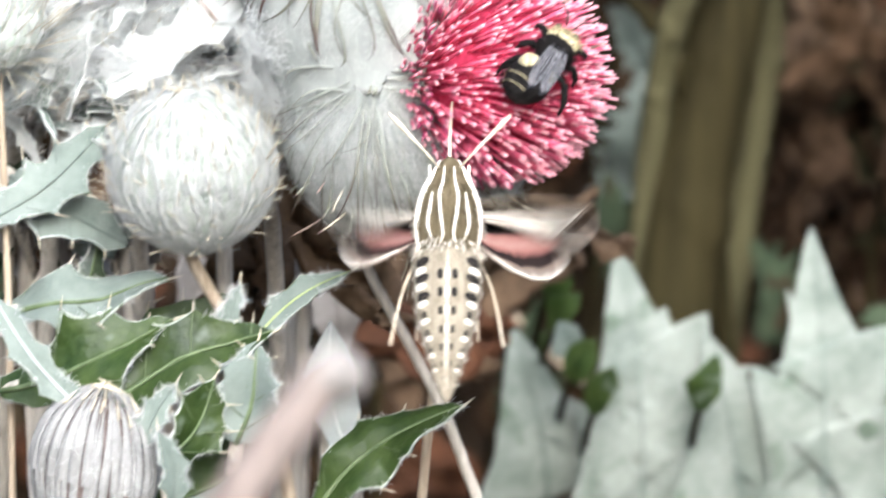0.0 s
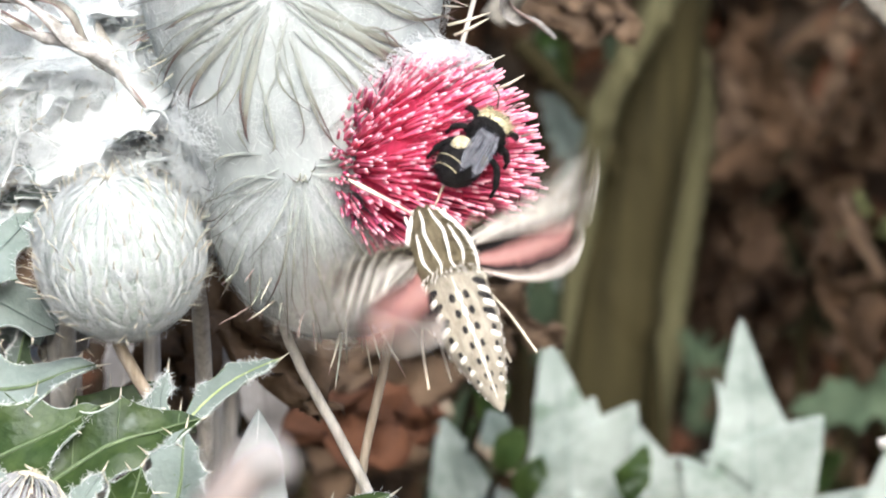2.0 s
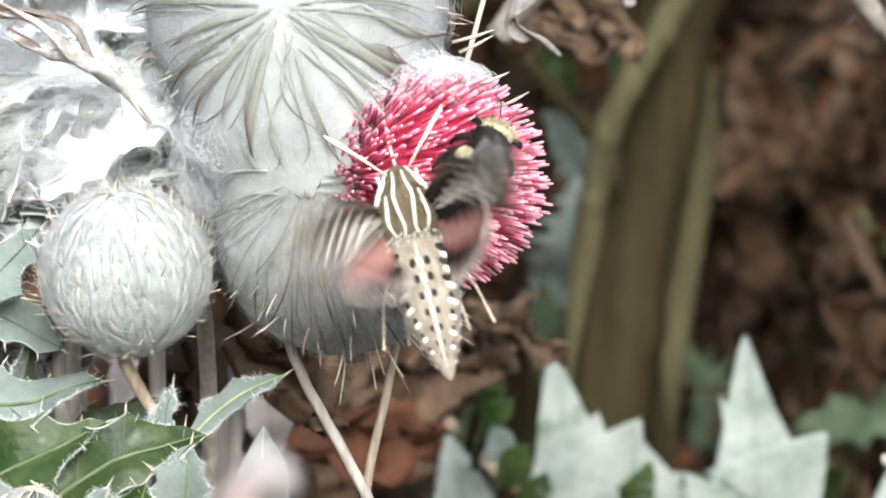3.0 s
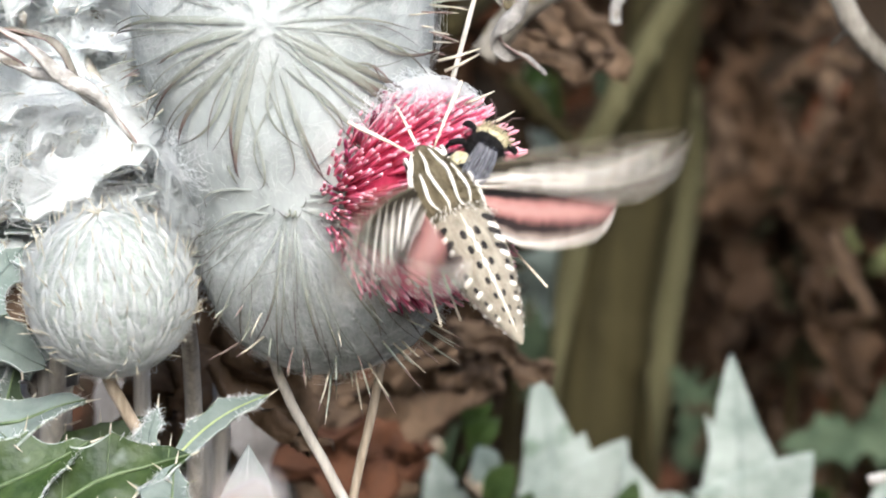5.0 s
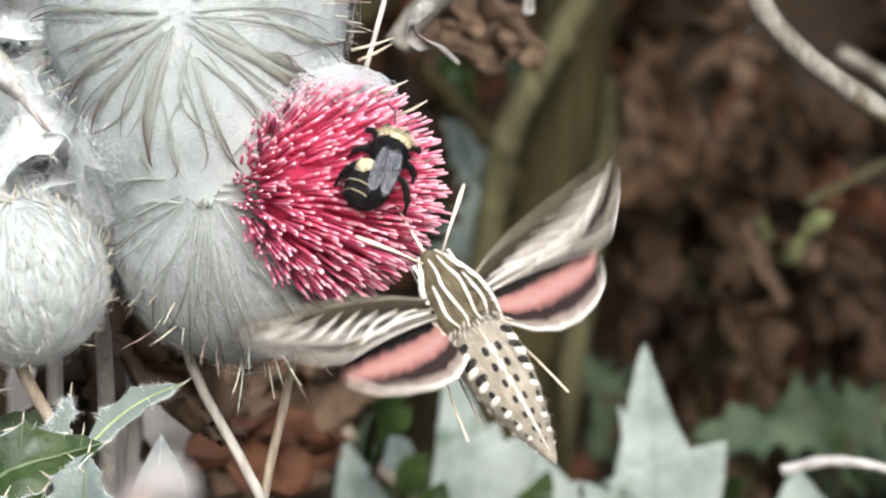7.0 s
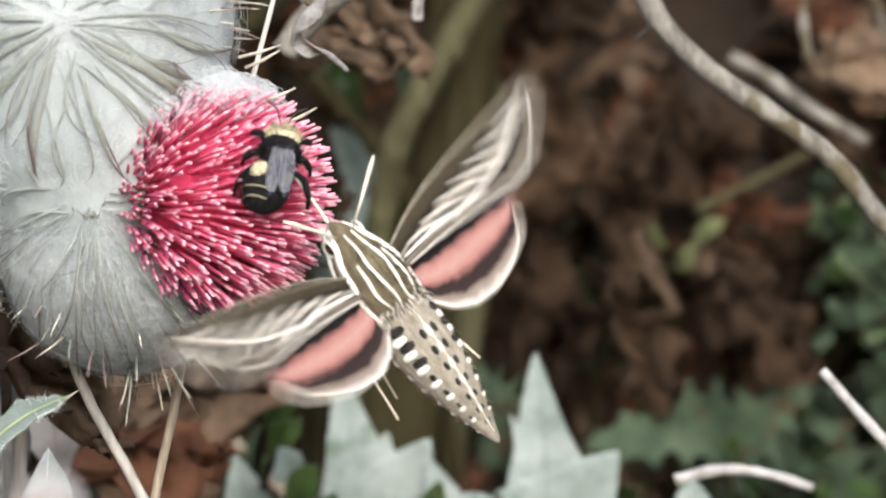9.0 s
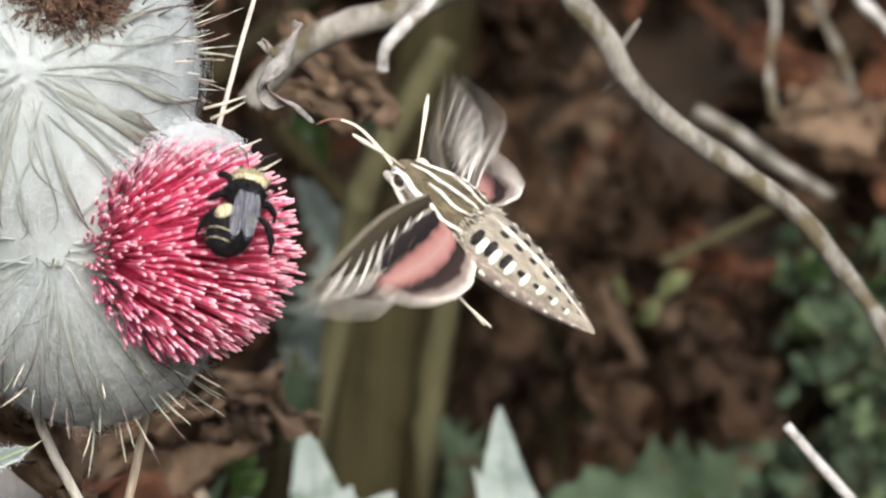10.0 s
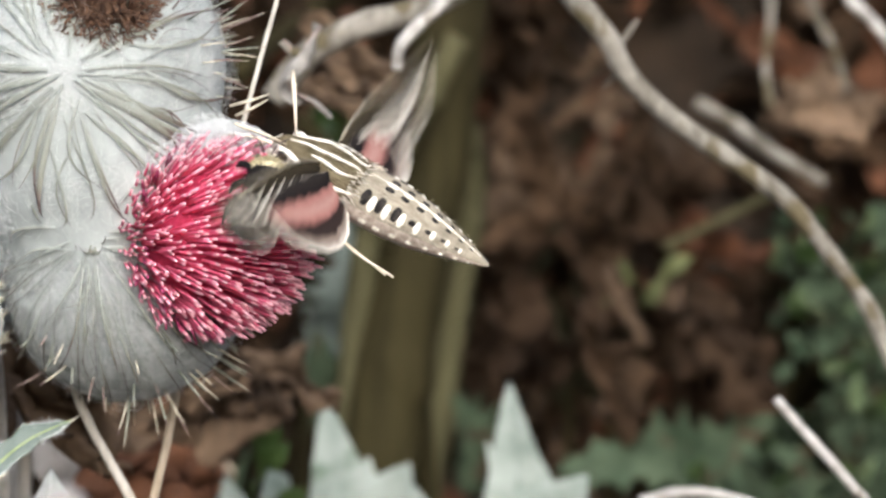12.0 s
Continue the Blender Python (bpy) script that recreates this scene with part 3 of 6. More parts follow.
def bloom_head():
    head = thing("thistle_flower", "cobweb thistle in bloom, pink florets over a white woolly head", "flower", "thistle heads")
    g, r = at(606, 386, 7), 0.0222
    pole = Vector((-0.25, -0.91, 0.33))
    ball = Shape().ball(g, (r * 1.02, r * 0.95, r), 40, 56, 0, 0.05, 5.0)
    part("woolly_head", ball, [WOOL], head, "white cobwebby wool")
    fur = Shape()
    hair_on(fur, g, r, 3600, (15, 60), (0.0, 0.03), 0.000016)
    hair_on(fur, g, r * 1.02, 300, (12, 45), (0.02, 0.07), 0.000014)
    part("cobweb", fur, [FIBRE], head, "fine white cobweb hairs", "stuff")
    ribbons(head, g, r, pole, 32, (4, 14), (34, 78), 0.0006, 0.06, sunk=(0.998, 1.006), mats=(BRACT_GREEN, BRACT_GREEN, BRACT_BLADE), curl=1.6, shun=True)
    ribbons(head, g, r, pole, 34, (28, 44), (70, 112), 0.0006, 0.12, mats=(BRACT_GREEN, BRACT_BLADE), curl=1.4, shun=True)
    ribbons(head, g, r, pole, 40, (8, 40), (50, 108), 0.00032, 0.05, curl=1.8, shun=True, sunk=(1.0, 1.008))
    combed(head, g, r, pole, 900, (6, 75), (14, 46), 0.000034)
    part("dark_heart", Shape().ball(g + pole.normalized() * r * 1.0, (0.0011, 0.0006, 0.0011), 8, 12, 0, 0.4, 5), [BRACT_TIP], head)
    bracts(head, g, r * 1.02, pole, 12, 0.5, (4, 9), 0.1, 0.00022, (BRACT_TIP, DARK_TIP))
    spine_fringe(head, g, r, pole, 110, (55, 140), (0.0028, 0.0058), 1.3, 1.1)
    spine_fringe(head, g, r, Vector((0.25, -0.12, -0.95)), 24, (4, 62), (0.006, 0.0105), 5.0, 1.3)
    stray_hair(head, g, r, 1400, 0.12)
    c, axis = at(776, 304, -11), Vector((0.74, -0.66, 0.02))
    # Added ball that fills the dome; its dark tone paints the shaded gaps.
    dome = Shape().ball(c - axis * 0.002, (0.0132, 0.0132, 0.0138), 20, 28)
    part("floret_core", dome, [GAP_SHADE], head, "crimson filler ball, darkened like the shaded gaps between florets")
    floret_tuft(head, c, axis, 0.0190, 1000, 112, [CRIMSON, PINK, PALE_PINK], 0.0125, 0.00031, 300, 1.35, 0.06, 0.1)
    part_rim(head, c, axis)
    rim = Shape()
    hair_on(rim, at(700, 196, -2), 0.0135, 700, (20, 60), (0.0, 0.12), 0.000035, Vector((-0.1, -0.4, 1)), 70)
    hair_on(rim, at(782, 142, -9), 0.0062, 700, (30, 80), (0.0, 0.3), 0.00004, squash=(1.35, 0.6, 0.75))
    hair_on(rim, c, 0.0196, 220, (8, 24), (0.0, 0.12), 0.00003, Vector((-0.25, -0.15, 1)), 34)
    part("rim_wool", rim, [FELT_HAIR], head, "loose white hairs at the rim of the florets", "stuff")
    for a, b, dx, dz in ((838, 138, 62, 25), (880, 176, 55, 28), (902, 262, 52, 14), (925, 300, 40, -6), (812, 78, 60, 30), (800, 60, 74, 22)):
        s = Shape()
        p, q = at(a, b, -12), at(a + dx, b - dz, -14)
        s.tube([p, (p + q) / 2 + Vector((0, 0, -0.0002)), q], [0.00028, 0.0003, 0.00008], 5)
        part("spine", s, [STRAW], head)
    stem_to_ground(head, [at(500, 560, 14), at(535, 650, 18), at(600, 770, 20), at(662, 890, 22), at(720, 1040, 26)], 0.0009, STALK_WOOL)
    return head


def upper_head():
    head = thing("thistle_flower", "fading cobweb thistle head with a withered brown centre", "flower", "thistle heads")
    g, r = at(524, -14, 5), 0.0264
    pole = Vector((-0.10, -0.98, -0.04))
    part("woolly_head", Shape().sheet(wool_skin, 60, 80, 0, True), [WOOL], head, "white cobwebby wool")
    fur = Shape()
    hair_on(fur, g, r, 2400, (15, 55), (0.0, 0.03), 0.000016)
    hair_on(fur, g, r * 1.02, 300, (12, 45), (0.02, 0.07), 0.000014)
    hair_on(fur, WOOL_MASS[1][0], 0.0222, 2200, (15, 50), (0.0, 0.05), 0.000016, squash=(0.94, 1, 1.03))
    part("cobweb", fur, [FIBRE], head, "fine white cobweb hairs", "stuff")
    ribbons(head, g, r, pole, 28, (1, 24), (46, 98), 0.0008, 0.05, straight=0.3, curl=1.6, sunk=(0.998, 1.006))
    ribbons(head, g, r, pole, 24, (14, 34), (66, 106), 0.0006, 0.12, straight=0.4, curl=1.2, sunk=(0.996, 1.006))
    ribbons(head, g, r, pole, 34, (6, 36), (52, 100), 0.00034, 0.06, curl=1.6, straight=0.3, sunk=(1.0, 1.008))
    spine_fringe(head, g, r, Vector((0.95, -0.15, 0.1)), 24, (0, 62), (0.006, 0.0105), 3.5, 1.0)
    combed(head, g, r, pole, 620, (30, 84), (14, 40), 0.000032)
    spine_fringe(head, g, r, pole, 105, (62, 118), (0.0034, 0.0072), 2.4, 1.0)
    stray_hair(head, g, r, 1400, 0.12)
    axis = Vector((0.18, -0.84, 0.52))
    c = g + axis.normalized() * 0.0205
    part("floret_core", Shape().ball(c, (0.0092, 0.0092, 0.0092), 16, 24, 0, 0.12, 6), [WITHERED], head)
    floret_tuft(head, c, axis, 0.0118, 1700, 95, [WITHERED, WITHERED, WITHERED], 0.0062, 0.00017, 260, 0.2, 0.6, 0.25)
    stem_to_ground(head, [at(470, 150, 28), at(420, 320, 70), at(385, 560, 110), at(390, 900, 116)], 0.0022, STALK_WOOL)
    return head


def scaly_bud(centre, r, pole, label, rings=11, wool=1300, tips=(STRAW,), squash=1.0, lines=None, spine=0.09, stem=None, stem_r=0.0011, core=WOOL_GREEN):
    """A closed bud: rings of overlapping pointed scales round the pole, each with a stiff straw spine, under cobweb."""
    bud = thing("thistle_bud", label, "flower bud", "thistle buds")
    part("woolly_head", Shape().ball(centre, (r * 0.95, r * 0.95, r * squash * 0.97), 26, 36, 0, 0.05, 3), [core], bud, "greenish white woolly bud")
    p = Vector(pole).normalized()
    e0 = p.orthogonal().normalized()
    tall = lambda w: Vector(centre) + Vector((w.x, w.y, w.z * squash))
    for k in range(rings):
        q = 10 + 138 * (k / (rings - 1)) ** 0.9
        n = max(9, int(36 * math.sin(radians(q))))
        for i in range(n):
            a = 2 * math.pi * (i + 0.5 * (k % 2)) / n + random.uniform(-0.08, 0.08)
            e = Matrix.Rotation(a, 3, p) @ e0
            f = p.cross(e)
            span, broad = random.uniform(22, 30), random.uniform(0.055, 0.085)
            twist = random.uniform(-0.12, 0.12)

            def skin(u, v):
                ang = radians(q + 14 - span * u)
                d = p * math.cos(ang) + e * math.sin(ang)
                h = broad * (1 - u) ** 0.7 * min(1, 0.7 + u) * (2 * v - 1) + twist * u * u
                return tall((d + f * h).normalized() * r * (0.965 + 0.05 * u + 0.02 * (1 - (2 * v - 1) ** 2)))
            scale = part("scale", Shape().sheet(skin, 6, 4), [lines or SCALE], bud)
            root = skin(1, 0.5)
            ang = radians(q + 14 - span)
            d = p * math.cos(ang) + e * math.sin(ang)
            up = p * math.sin(ang) - e * math.cos(ang)
            way = (d * random.uniform(0.5, 1.1) + up * random.uniform(0.6, 1.0) + f * random.uniform(-0.35, 0.35)).normalized()
            if spine < 0.2 and random.random() < 0.5:
                continue
            size = r * spine * random.uniform(1.6, 3.2)
            part("spine", Shape().tube([root - way * size * 0.25, root + way * size * 0.4, root + way * size], [r * 0.011, r * 0.009, r * 0.002], 4), [random.choice(tips)], scale)
    fur = Shape()
    hair_on(fur, centre, r * 1.015, wool, (15, 60), (0.005, 0.05), 0.00002, squash=(1, 1, squash))
    part("cobweb", fur, [FIBRE], bud, "fine white cobweb hairs", "stuff")
    stray_hair(bud, centre, r, 1200, 0.16)
    if stem:
        stem_to_ground(bud, stem, stem_r, STALK)
    return bud


bloom_head()
upper_head()
scaly_bud(at(222, 466, 0), 0.0146, (-0.16, -0.42, 0.89), "closed thistle bud wrapped in white cobweb wool", wool=3000, stem=[at(205, 590, 6), at(240, 660, 8), at(290, 745, 10), at(340, 860, 14)])
def lined_bud(centre, r, pole, label, stem):
    """A bud of long pale bracts laid side by side, with dark seams between them and straw points at the crown."""
    bud = thing("thistle_bud", label, "flower bud", "thistle buds")
    part("woolly_head", Shape().ball(centre, (r * 0.95, r * 0.95, r * 1.2), 24, 32, 0, 0.03, 3), [SEAM], bud, "dark purple seams")
    p = Vector(pole).normalized()
    e0 = p.orthogonal().normalized()
    n = 42
    for layer, (low, high, lift) in enumerate(((150, 30, 1.0), (96, 8, 1.05))):
        for i in range(n - 14 * layer):
            a = 2 * math.pi * (i + 0.5 * layer) / (n - 14 * layer) + random.uniform(-0.05, 0.05)
            e = Matrix.Rotation(a, 3, p) @ e0
            f = p.cross(e)
            top = high * random.uniform(0.7, 1.5)
            bend = random.uniform(-0.07, 0.07)

            def skin(u, v):
                q = radians(low + (top - low) * u)
                d = p * math.cos(q) + e * math.sin(q)
                h = 0.070 * math.sin(q) * (1 - u ** 4) * (2 * v - 1) + bend * math.sin(3 * u)
                w = (d + f * h).normalized() * r * lift * (1 + 0.05 * u + 0.03 * (1 - (2 * v - 1) ** 2))
                return Vector(centre) + Vector((w.x, w.y, w.z * 1.25))
            bract = part("bract", Shape().sheet(skin, 12, 4), [LINED], bud)
            tip, back = skin(1, 0.5), skin(0.9, 0.5)
            way = (tip - back).normalized()
            part("spine", Shape().tube([tip - way * 0.0006, tip + way * 0.0008, tip + way * random.uniform(0.0022, 0.0045)], [0.0003, 0.00022, 0.00003], 4), [STRAW], bract)
    fur = Shape()
    hair_on(fur, centre, r * 1.06, 500, (15, 50), (0.005, 0.04), 0.000016, squash=(1, 1, 1.22))
    part("cobweb", fur, [FIBRE], bud, "fine white cobweb hairs", "stuff")
    stem_to_ground(bud, stem, 0.0011, STALK)


lined_bud(at(45, 1000, -8), 0.0108, (0.2, -0.08, 0.97), "small thistle bud with purple lines between pale bracts", [at(30, 1090, -6), at(40, 1200, 0)])
scaly_bud(at(-120, 205, 4), 0.0088, (0.3, -0.4, 0.85), "spiny straw-tipped thistle bud", 7, 500, (STRAW,), spine=0.4, stem=[at(-120, 250, 8), at(-110, 500, 10)], stem_r=0.0006)


# ---- thistle leaves ----
def blade(shape, spikes, base, tip, facing, width, teeth=5, depth=0.45, fold=0.18, droop=0.0, rim=True, spines=True, crinkle=0.12, spear=False, lobes=(), lean=0.35, sway=None):
    """A thistle leaf: a blade along a rib, with forward-leaning pointed teeth that end in spines; lobes: (place along the rib, side, length, lean, half width)."""
    base, tip = Vector(base), Vector(tip)
    along = tip - base
    length = along.length
    along.normalize()
    n = (Vector(facing) - along * Vector(facing).dot(along)).normalized()
    side = along.cross(n)
    seed = random.uniform(0, 100)
    phase = random.uniform(0, 0.4)
    sway = random.choice((-1, 1)) * random.uniform(0.05, 0.12) if sway is None else sway

    def lay(u, w):
        k = u / length
        up = abs(w) * fold + crinkle * width * noise.noise(Vector((u / width * 0.9 + seed, w / width * 0.9, seed))) * (0.3 + abs(w) / width) - droop * length * k * k
        return base + along * u + side * (w + sway * length * math.sin(math.pi * k)) + n * (up + 0.06 * length * math.sin(math.pi * k))

    def half(u, s):
        env = (1 - u) ** 0.8 if spear else math.sin(math.pi * (0.12 + 0.88 * u) ** 1.1) ** 0.8 if u < 1 else 0
        x = (u * teeth + phase + 0.3 * (s > 0)) % 1
        uneven = 0.75 + 0.5 * noise.noise(Vector((u * 3.1, s, seed)))
        cusp = abs(math.sin(math.pi * x)) ** 0.55
        return width * max(0.006, env) * (1 - depth * uneven * cusp * (1 if not spear else min(1, 2 * u))) * (0.85 + 0.35 * noise.noise(Vector((u * 2.3, s * 2, seed + 9))))

    def skin(u, v):
        w = (v * 2 - 1)
        w = math.copysign(1 - (1 - abs(w)) ** 1.7, w)  # a narrow last strip for the rim
        h = half(u, w) * abs(w)
        return lay(min(u * length + lean * h * (1 - u), length), h * (1 if w > 0 else -1))
    cut = (0.06, 0.94) if rim else (-1, 2)
    steps = 12 * teeth if teeth > 1 else 16
    shape.sheet(skin, steps, 14, lambda u, v: 2 if v < cut[0] or v > cut[1] else (0 if v < 0.5 else 1))
    for u, s, size, turn, broad in lobes:
        d = Vector((math.cos(radians(turn)), s * math.sin(radians(turn))))
        e = Vector((-d.y, d.x))
        u0 = u * length

        def flap(a, v):
            h = broad * ((1 - a) ** 0.9 + 0.004) * (v * 2 - 1)
            return lay(u0 + d.x * size * a + e.x * h, d.y * size * a + e.y * h)
        shape.sheet(flap, 10, 8, 0)
    for s in (-1, 1):
        for k in range(teeth + 1):
            u = (k - phase - 0.3 * (s > 0)) / teeth
            if not 0.12 < u < 0.93 or spear:
                continue
            p = skin(u, 0.5 + 0.5 * s)
            rib = lay(max(0, u * length - half(u, s) * 0.5), 0)
            go = (p - rib).normalized()
            if spines and width > 0.0056:
                spikes.tube([rib, rib.lerp(p, 0.5) + n * 0.0003, p], [0.00014, 0.00011, 0.00008], 5, 1)
                spikes.tube([p - go * 0.0008, p + go * 0.0008, p + go * random.uniform(0.0014, 0.0026)], [0.0002, 0.00013, 0.00003], 5, 0)
    if spines:
        p, go = lay(length, 0), along
        spikes.tube([p - go * 0.0015, p + go * 0.0006, p + go * 0.0026], [0.0003, 0.0002, 0.00003], 5, 0)
    for off in (0.0005, -0.0005):
        spikes.tube([lay(length * k / 8, 0) + n * off for k in range(9)], [width * (0.045 if spines else 0.02) * (1.1 - k / 8) + 0.0001 for k in range(9)], 6, 1)


STEMS = [(at(a, 300, d).x, at(a, 300, d).y) for a, d in ((-60, 74), (110, 66), (260, 70), (400, 96))]


def thistle_leaf(label, base, tip, facing, width, skins=(LEAF_GREEN, LEAF_PALE), rim_skin=EDGE, rib=RIB, group="thistle leaves", on_stem=False, felted=True, **more):
    leaf = thing("thistle_leaf", label, "leaf", group)
    s = Shape()
    spikes = Shape()
    blade(s, spikes, base, tip, facing, width, **more)
    ob = part("blade", s, [skins[0], skins[1], rim_skin], leaf)
    part("midrib", spikes, [STRAW, rib], leaf, "pale rib with straw spines")
    solid = ob.modifiers.new("thickness", "SOLIDIFY")
    solid.thickness, solid.offset = 0.0005, 0
    if felted and skins[0] in (LEAF_RIM, LEAF_SILVER) and group == "thistle leaves":
        felt = Shape()
        mesh = ob.data
        for k in range(int(70000 * width)):
            p = mesh.vertices[random.randrange(len(mesh.vertices))].co
            d = Vector([random.gauss(0, 1) for _ in range(3)]).normalized() * random.uniform(0.002, 0.006)
            e = Vector([random.gauss(0, 1) for _ in range(3)]).normalized() * random.uniform(0.001, 0.004)
            felt.tube([p - d * 0.5, p + e * 0.5, p + d * 0.5 + e * 0.3], random.uniform(0.000014, 0.00004), 3, 0, False)
        part("felt", felt, [FELT_HAIR], leaf, "white cobweb felt", "stuff")
    if rim_skin is EDGE and more.get("rim", True):
        felt, mesh = Shape(), ob.data
        rows = len(mesh.vertices) // 15
        for k in range(330):
            edge = mesh.vertices[min(len(mesh.vertices) - 1, 15 * random.randrange(rows) + random.choice((0, 14)))].co
            if noise.noise(edge * 190) < -0.05:
                continue
            d = Vector([random.gauss(0, 1) for _ in range(3)]).normalized() * random.uniform(0.0008, 0.0026)
            felt.tube([edge - d * 0.4, edge + Vector((0, -0.0003, 0.0002)), edge + d * 0.6], random.uniform(0.000012, 0.00003), 3, 0, False)
        part("edge_felt", felt, [FELT_HAIR], leaf, "white felt along the edge", "stuff")
    b = Vector(base)
    away = (b - Vector(tip)).normalized()
    if on_stem:
        to = min(STEMS, key=lambda q: abs(q[0] - b.x))
        end = Vector((to[0], to[1], b.z - 0.008))
        line = curve_through([b - away * 0.004, b.lerp(end, 0.4) + Vector((0, 0, 0.001)), end], 5)
        part("leaf_stalk", Shape().tube(line, 0.0008, 6), [STALK_WOOL], leaf)
        return leaf
    foot = (b.x + away.x * 0.02, min(b.y + 0.07, 1.9))
    line = drop_line([b - away * 0.004, b + away * 0.004 + Vector((0, 0.004, 0)), b + away * 0.008 + Vector((0, 0.025, -0.006))], foot)
    part("leaf_stalk", Shape().tube(line, [(0.0012 if group == "thistle leaves" else 0.0006) + 0.00003 * i for i in range(len(line))], 7), [STALK_WOOL if group == "thistle leaves" else OLIVE], leaf)
    return leaf


RIMMED = dict(rim_skin=EDGE, felted=False)
thistle_leaf("broad dark green thistle leaf with a thin whitish edge", at(-120, 862, 6), at(192, 738, 2), (0.0, -0.85, 0.5), 0.0098, (LEAF_GREEN, LEAF_GREEN), teeth=4, depth=0.34, crinkle=0.65, **RIMMED)
thistle_leaf("pale blue-green thistle leaf with white woolly edge", at(-125, 722, 12), at(182, 664, 8), (0.0, -0.75, 0.65), 0.0098, (LEAF_PALE, LEAF_PALE), teeth=4, depth=0.36, crinkle=0.7, **RIMMED)
thistle_leaf("rounded green thistle leaf with a wavy edge", at(60, 905, 0), at(368, 758, -2), (-0.1, -0.85, 0.5), 0.0100, (LEAF_GREEN, LEAF_GREEN), teeth=4, depth=0.3, crinkle=0.7, lean=0.1, **RIMMED)
thistle_leaf("narrow pale thistle leaf with a yellowish rib", at(330, 772, 0), at(502, 650, 4), (-0.1, -0.9, 0.4), 0.0036, (LEAF_PALE, LEAF_PALE), EDGE, RIB_YELLOW, felted=False, teeth=3, depth=0.4, fold=0.5)
thistle_leaf("folded pale thistle leaf showing its felted underside", at(300, 955, -4), at(338, 772, -4), (-0.3, -0.9, 0.2), 0.0085, (LEAF_PALE, LEAF_PALE), teeth=4, depth=0.36, fold=0.45, crinkle=0.65, **RIMMED)
thistle_leaf("dark green thistle leaf folded along its rib", at(165, 985, -8), at(258, 838, -8), (0.4, -0.8, 0.3), 0.0072, (LEAF_GREEN, LEAF_GREEN), teeth=4, depth=0.36, fold=0.5, crinkle=0.65, **RIMMED)
thistle_leaf("green thistle leaf with a pale felted edge", at(430, 1090, 10), at(700, 890, 6), (-0.1, -0.8, 0.6), 0.0085, (LEAF_GREEN, LEAF_GREEN), teeth=4, depth=0.3, crinkle=0.65, **RIMMED)
thistle_leaf("green thistle leaf below the buds", at(110, 1080, 6), at(400, 930, 4), (-0.1, -0.8, 0.6), 0.0105, (LEAF_GREEN, LEAF_PALE), teeth=4, depth=0.34, crinkle=0.65, **RIMMED)
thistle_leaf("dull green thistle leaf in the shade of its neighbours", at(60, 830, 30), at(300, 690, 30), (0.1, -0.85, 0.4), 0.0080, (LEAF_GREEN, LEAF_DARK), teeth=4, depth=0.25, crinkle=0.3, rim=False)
thistle_leaf("white woolly spiny wing of a thistle stem", at(30, 900, -10), at(-130, 690, -8), (0.1, -0.95, 0.2), 0.0055, (LEAF_PALE, LEAF_PALE), EDGE, LEAF_SILVER, felted=False, teeth=3, depth=0.5)
thistle_leaf("small whitish thistle leaf with straw spines", at(130, 960, -12), at(190, 850, -12), (0.2, -0.9, 0.3), 0.0045, (LEAF_PALE, LEAF_PALE), EDGE, LEAF_PALE, felted=False, teeth=3, depth=0.6)
thistle_leaf("small whitish thistle leaf beside a lined bud", at(180, 1070, -12), at(160, 930, -14), (0.2, -0.9, 0.3), 0.0045, (LEAF_PALE, LEAF_PALE), EDGE, LEAF_PALE, felted=False, teeth=3, depth=0.6)
thistle_leaf("small pointed thistle leaf with a spine", at(295, 770, 2), at(306, 672, 2), (0.2, -0.9, 0.3), 0.0035, (LEAF_PALE, LEAF_PALE), EDGE, LEAF_PALE, felted=False, teeth=2, depth=0.6)
thistle_leaf("silvery woolly thistle leaf with spiny lobes", at(-140, 560, 8), at(70, 390, 12), (0.1, -0.9, 0.4), 0.0085, (LEAF_PALE, LEAF_PALE), EDGE, LEAF_PALE, felted=False, teeth=4, depth=0.5, crinkle=0.4)
thistle_leaf("silvery green thistle leaf with deep lobes", at(-100, 480, 16), at(110, 600, 14), (0.1, -0.8, 0.6), 0.0085, (LEAF_PALE, LEAF_PALE), LEAF_SILVER, LEAF_PALE, felted=False, teeth=4, depth=0.35, crinkle=0.4)
thistle_leaf("grey-green thistle leaf with spiny lobes", at(-110, 360, 18), at(80, 180, 16), (0.0, -0.8, 0.6), 0.0110, (LEAF_SILVER, LEAF_PALE), LEAF_RIM, LEAF_SILVER, teeth=3, depth=0.6)
thistle_leaf("narrow grey-green thistle leaf turned on edge", at(20, 780, 18), at(60, 560, 20), (0.7, -0.6, 0.1), 0.0060, (LEAF_PALE, LEAF_DARK), teeth=3, depth=0.5)

for x, y in STEMS:
    ob = thing("thistle_plant", "woolly grey thistle stalk rising among its leaves", "plant", "thistle stalks")
    top = EYE + (0.07 if x < -0.045 else 0.0)
    line = [Vector((x + 0.002 * math.sin(k * 0.9 + x * 300), y, bank_height(x, y) - 0.006 + (top - bank_height(x, y)) * k / 16)) for k in range(17)]
    part("stalk", Shape().tube(line, [0.0024 - 0.00006 * k for k in range(17)], 9), [STALK_WOOL], ob)
FELT = dict(skins=(LEAF_RIM, LEAF_RIM), rim_skin=LEAF_RIM, rib=LEAF_RIM, teeth=6, depth=0.42, crinkle=0.8, fold=0.35)
thistle_leaf("broad white thistle leaf thick with felt", at(190, 90, 14), at(372, 360, 10), (0.1, -0.65, 0.75), 0.0095, **FELT)
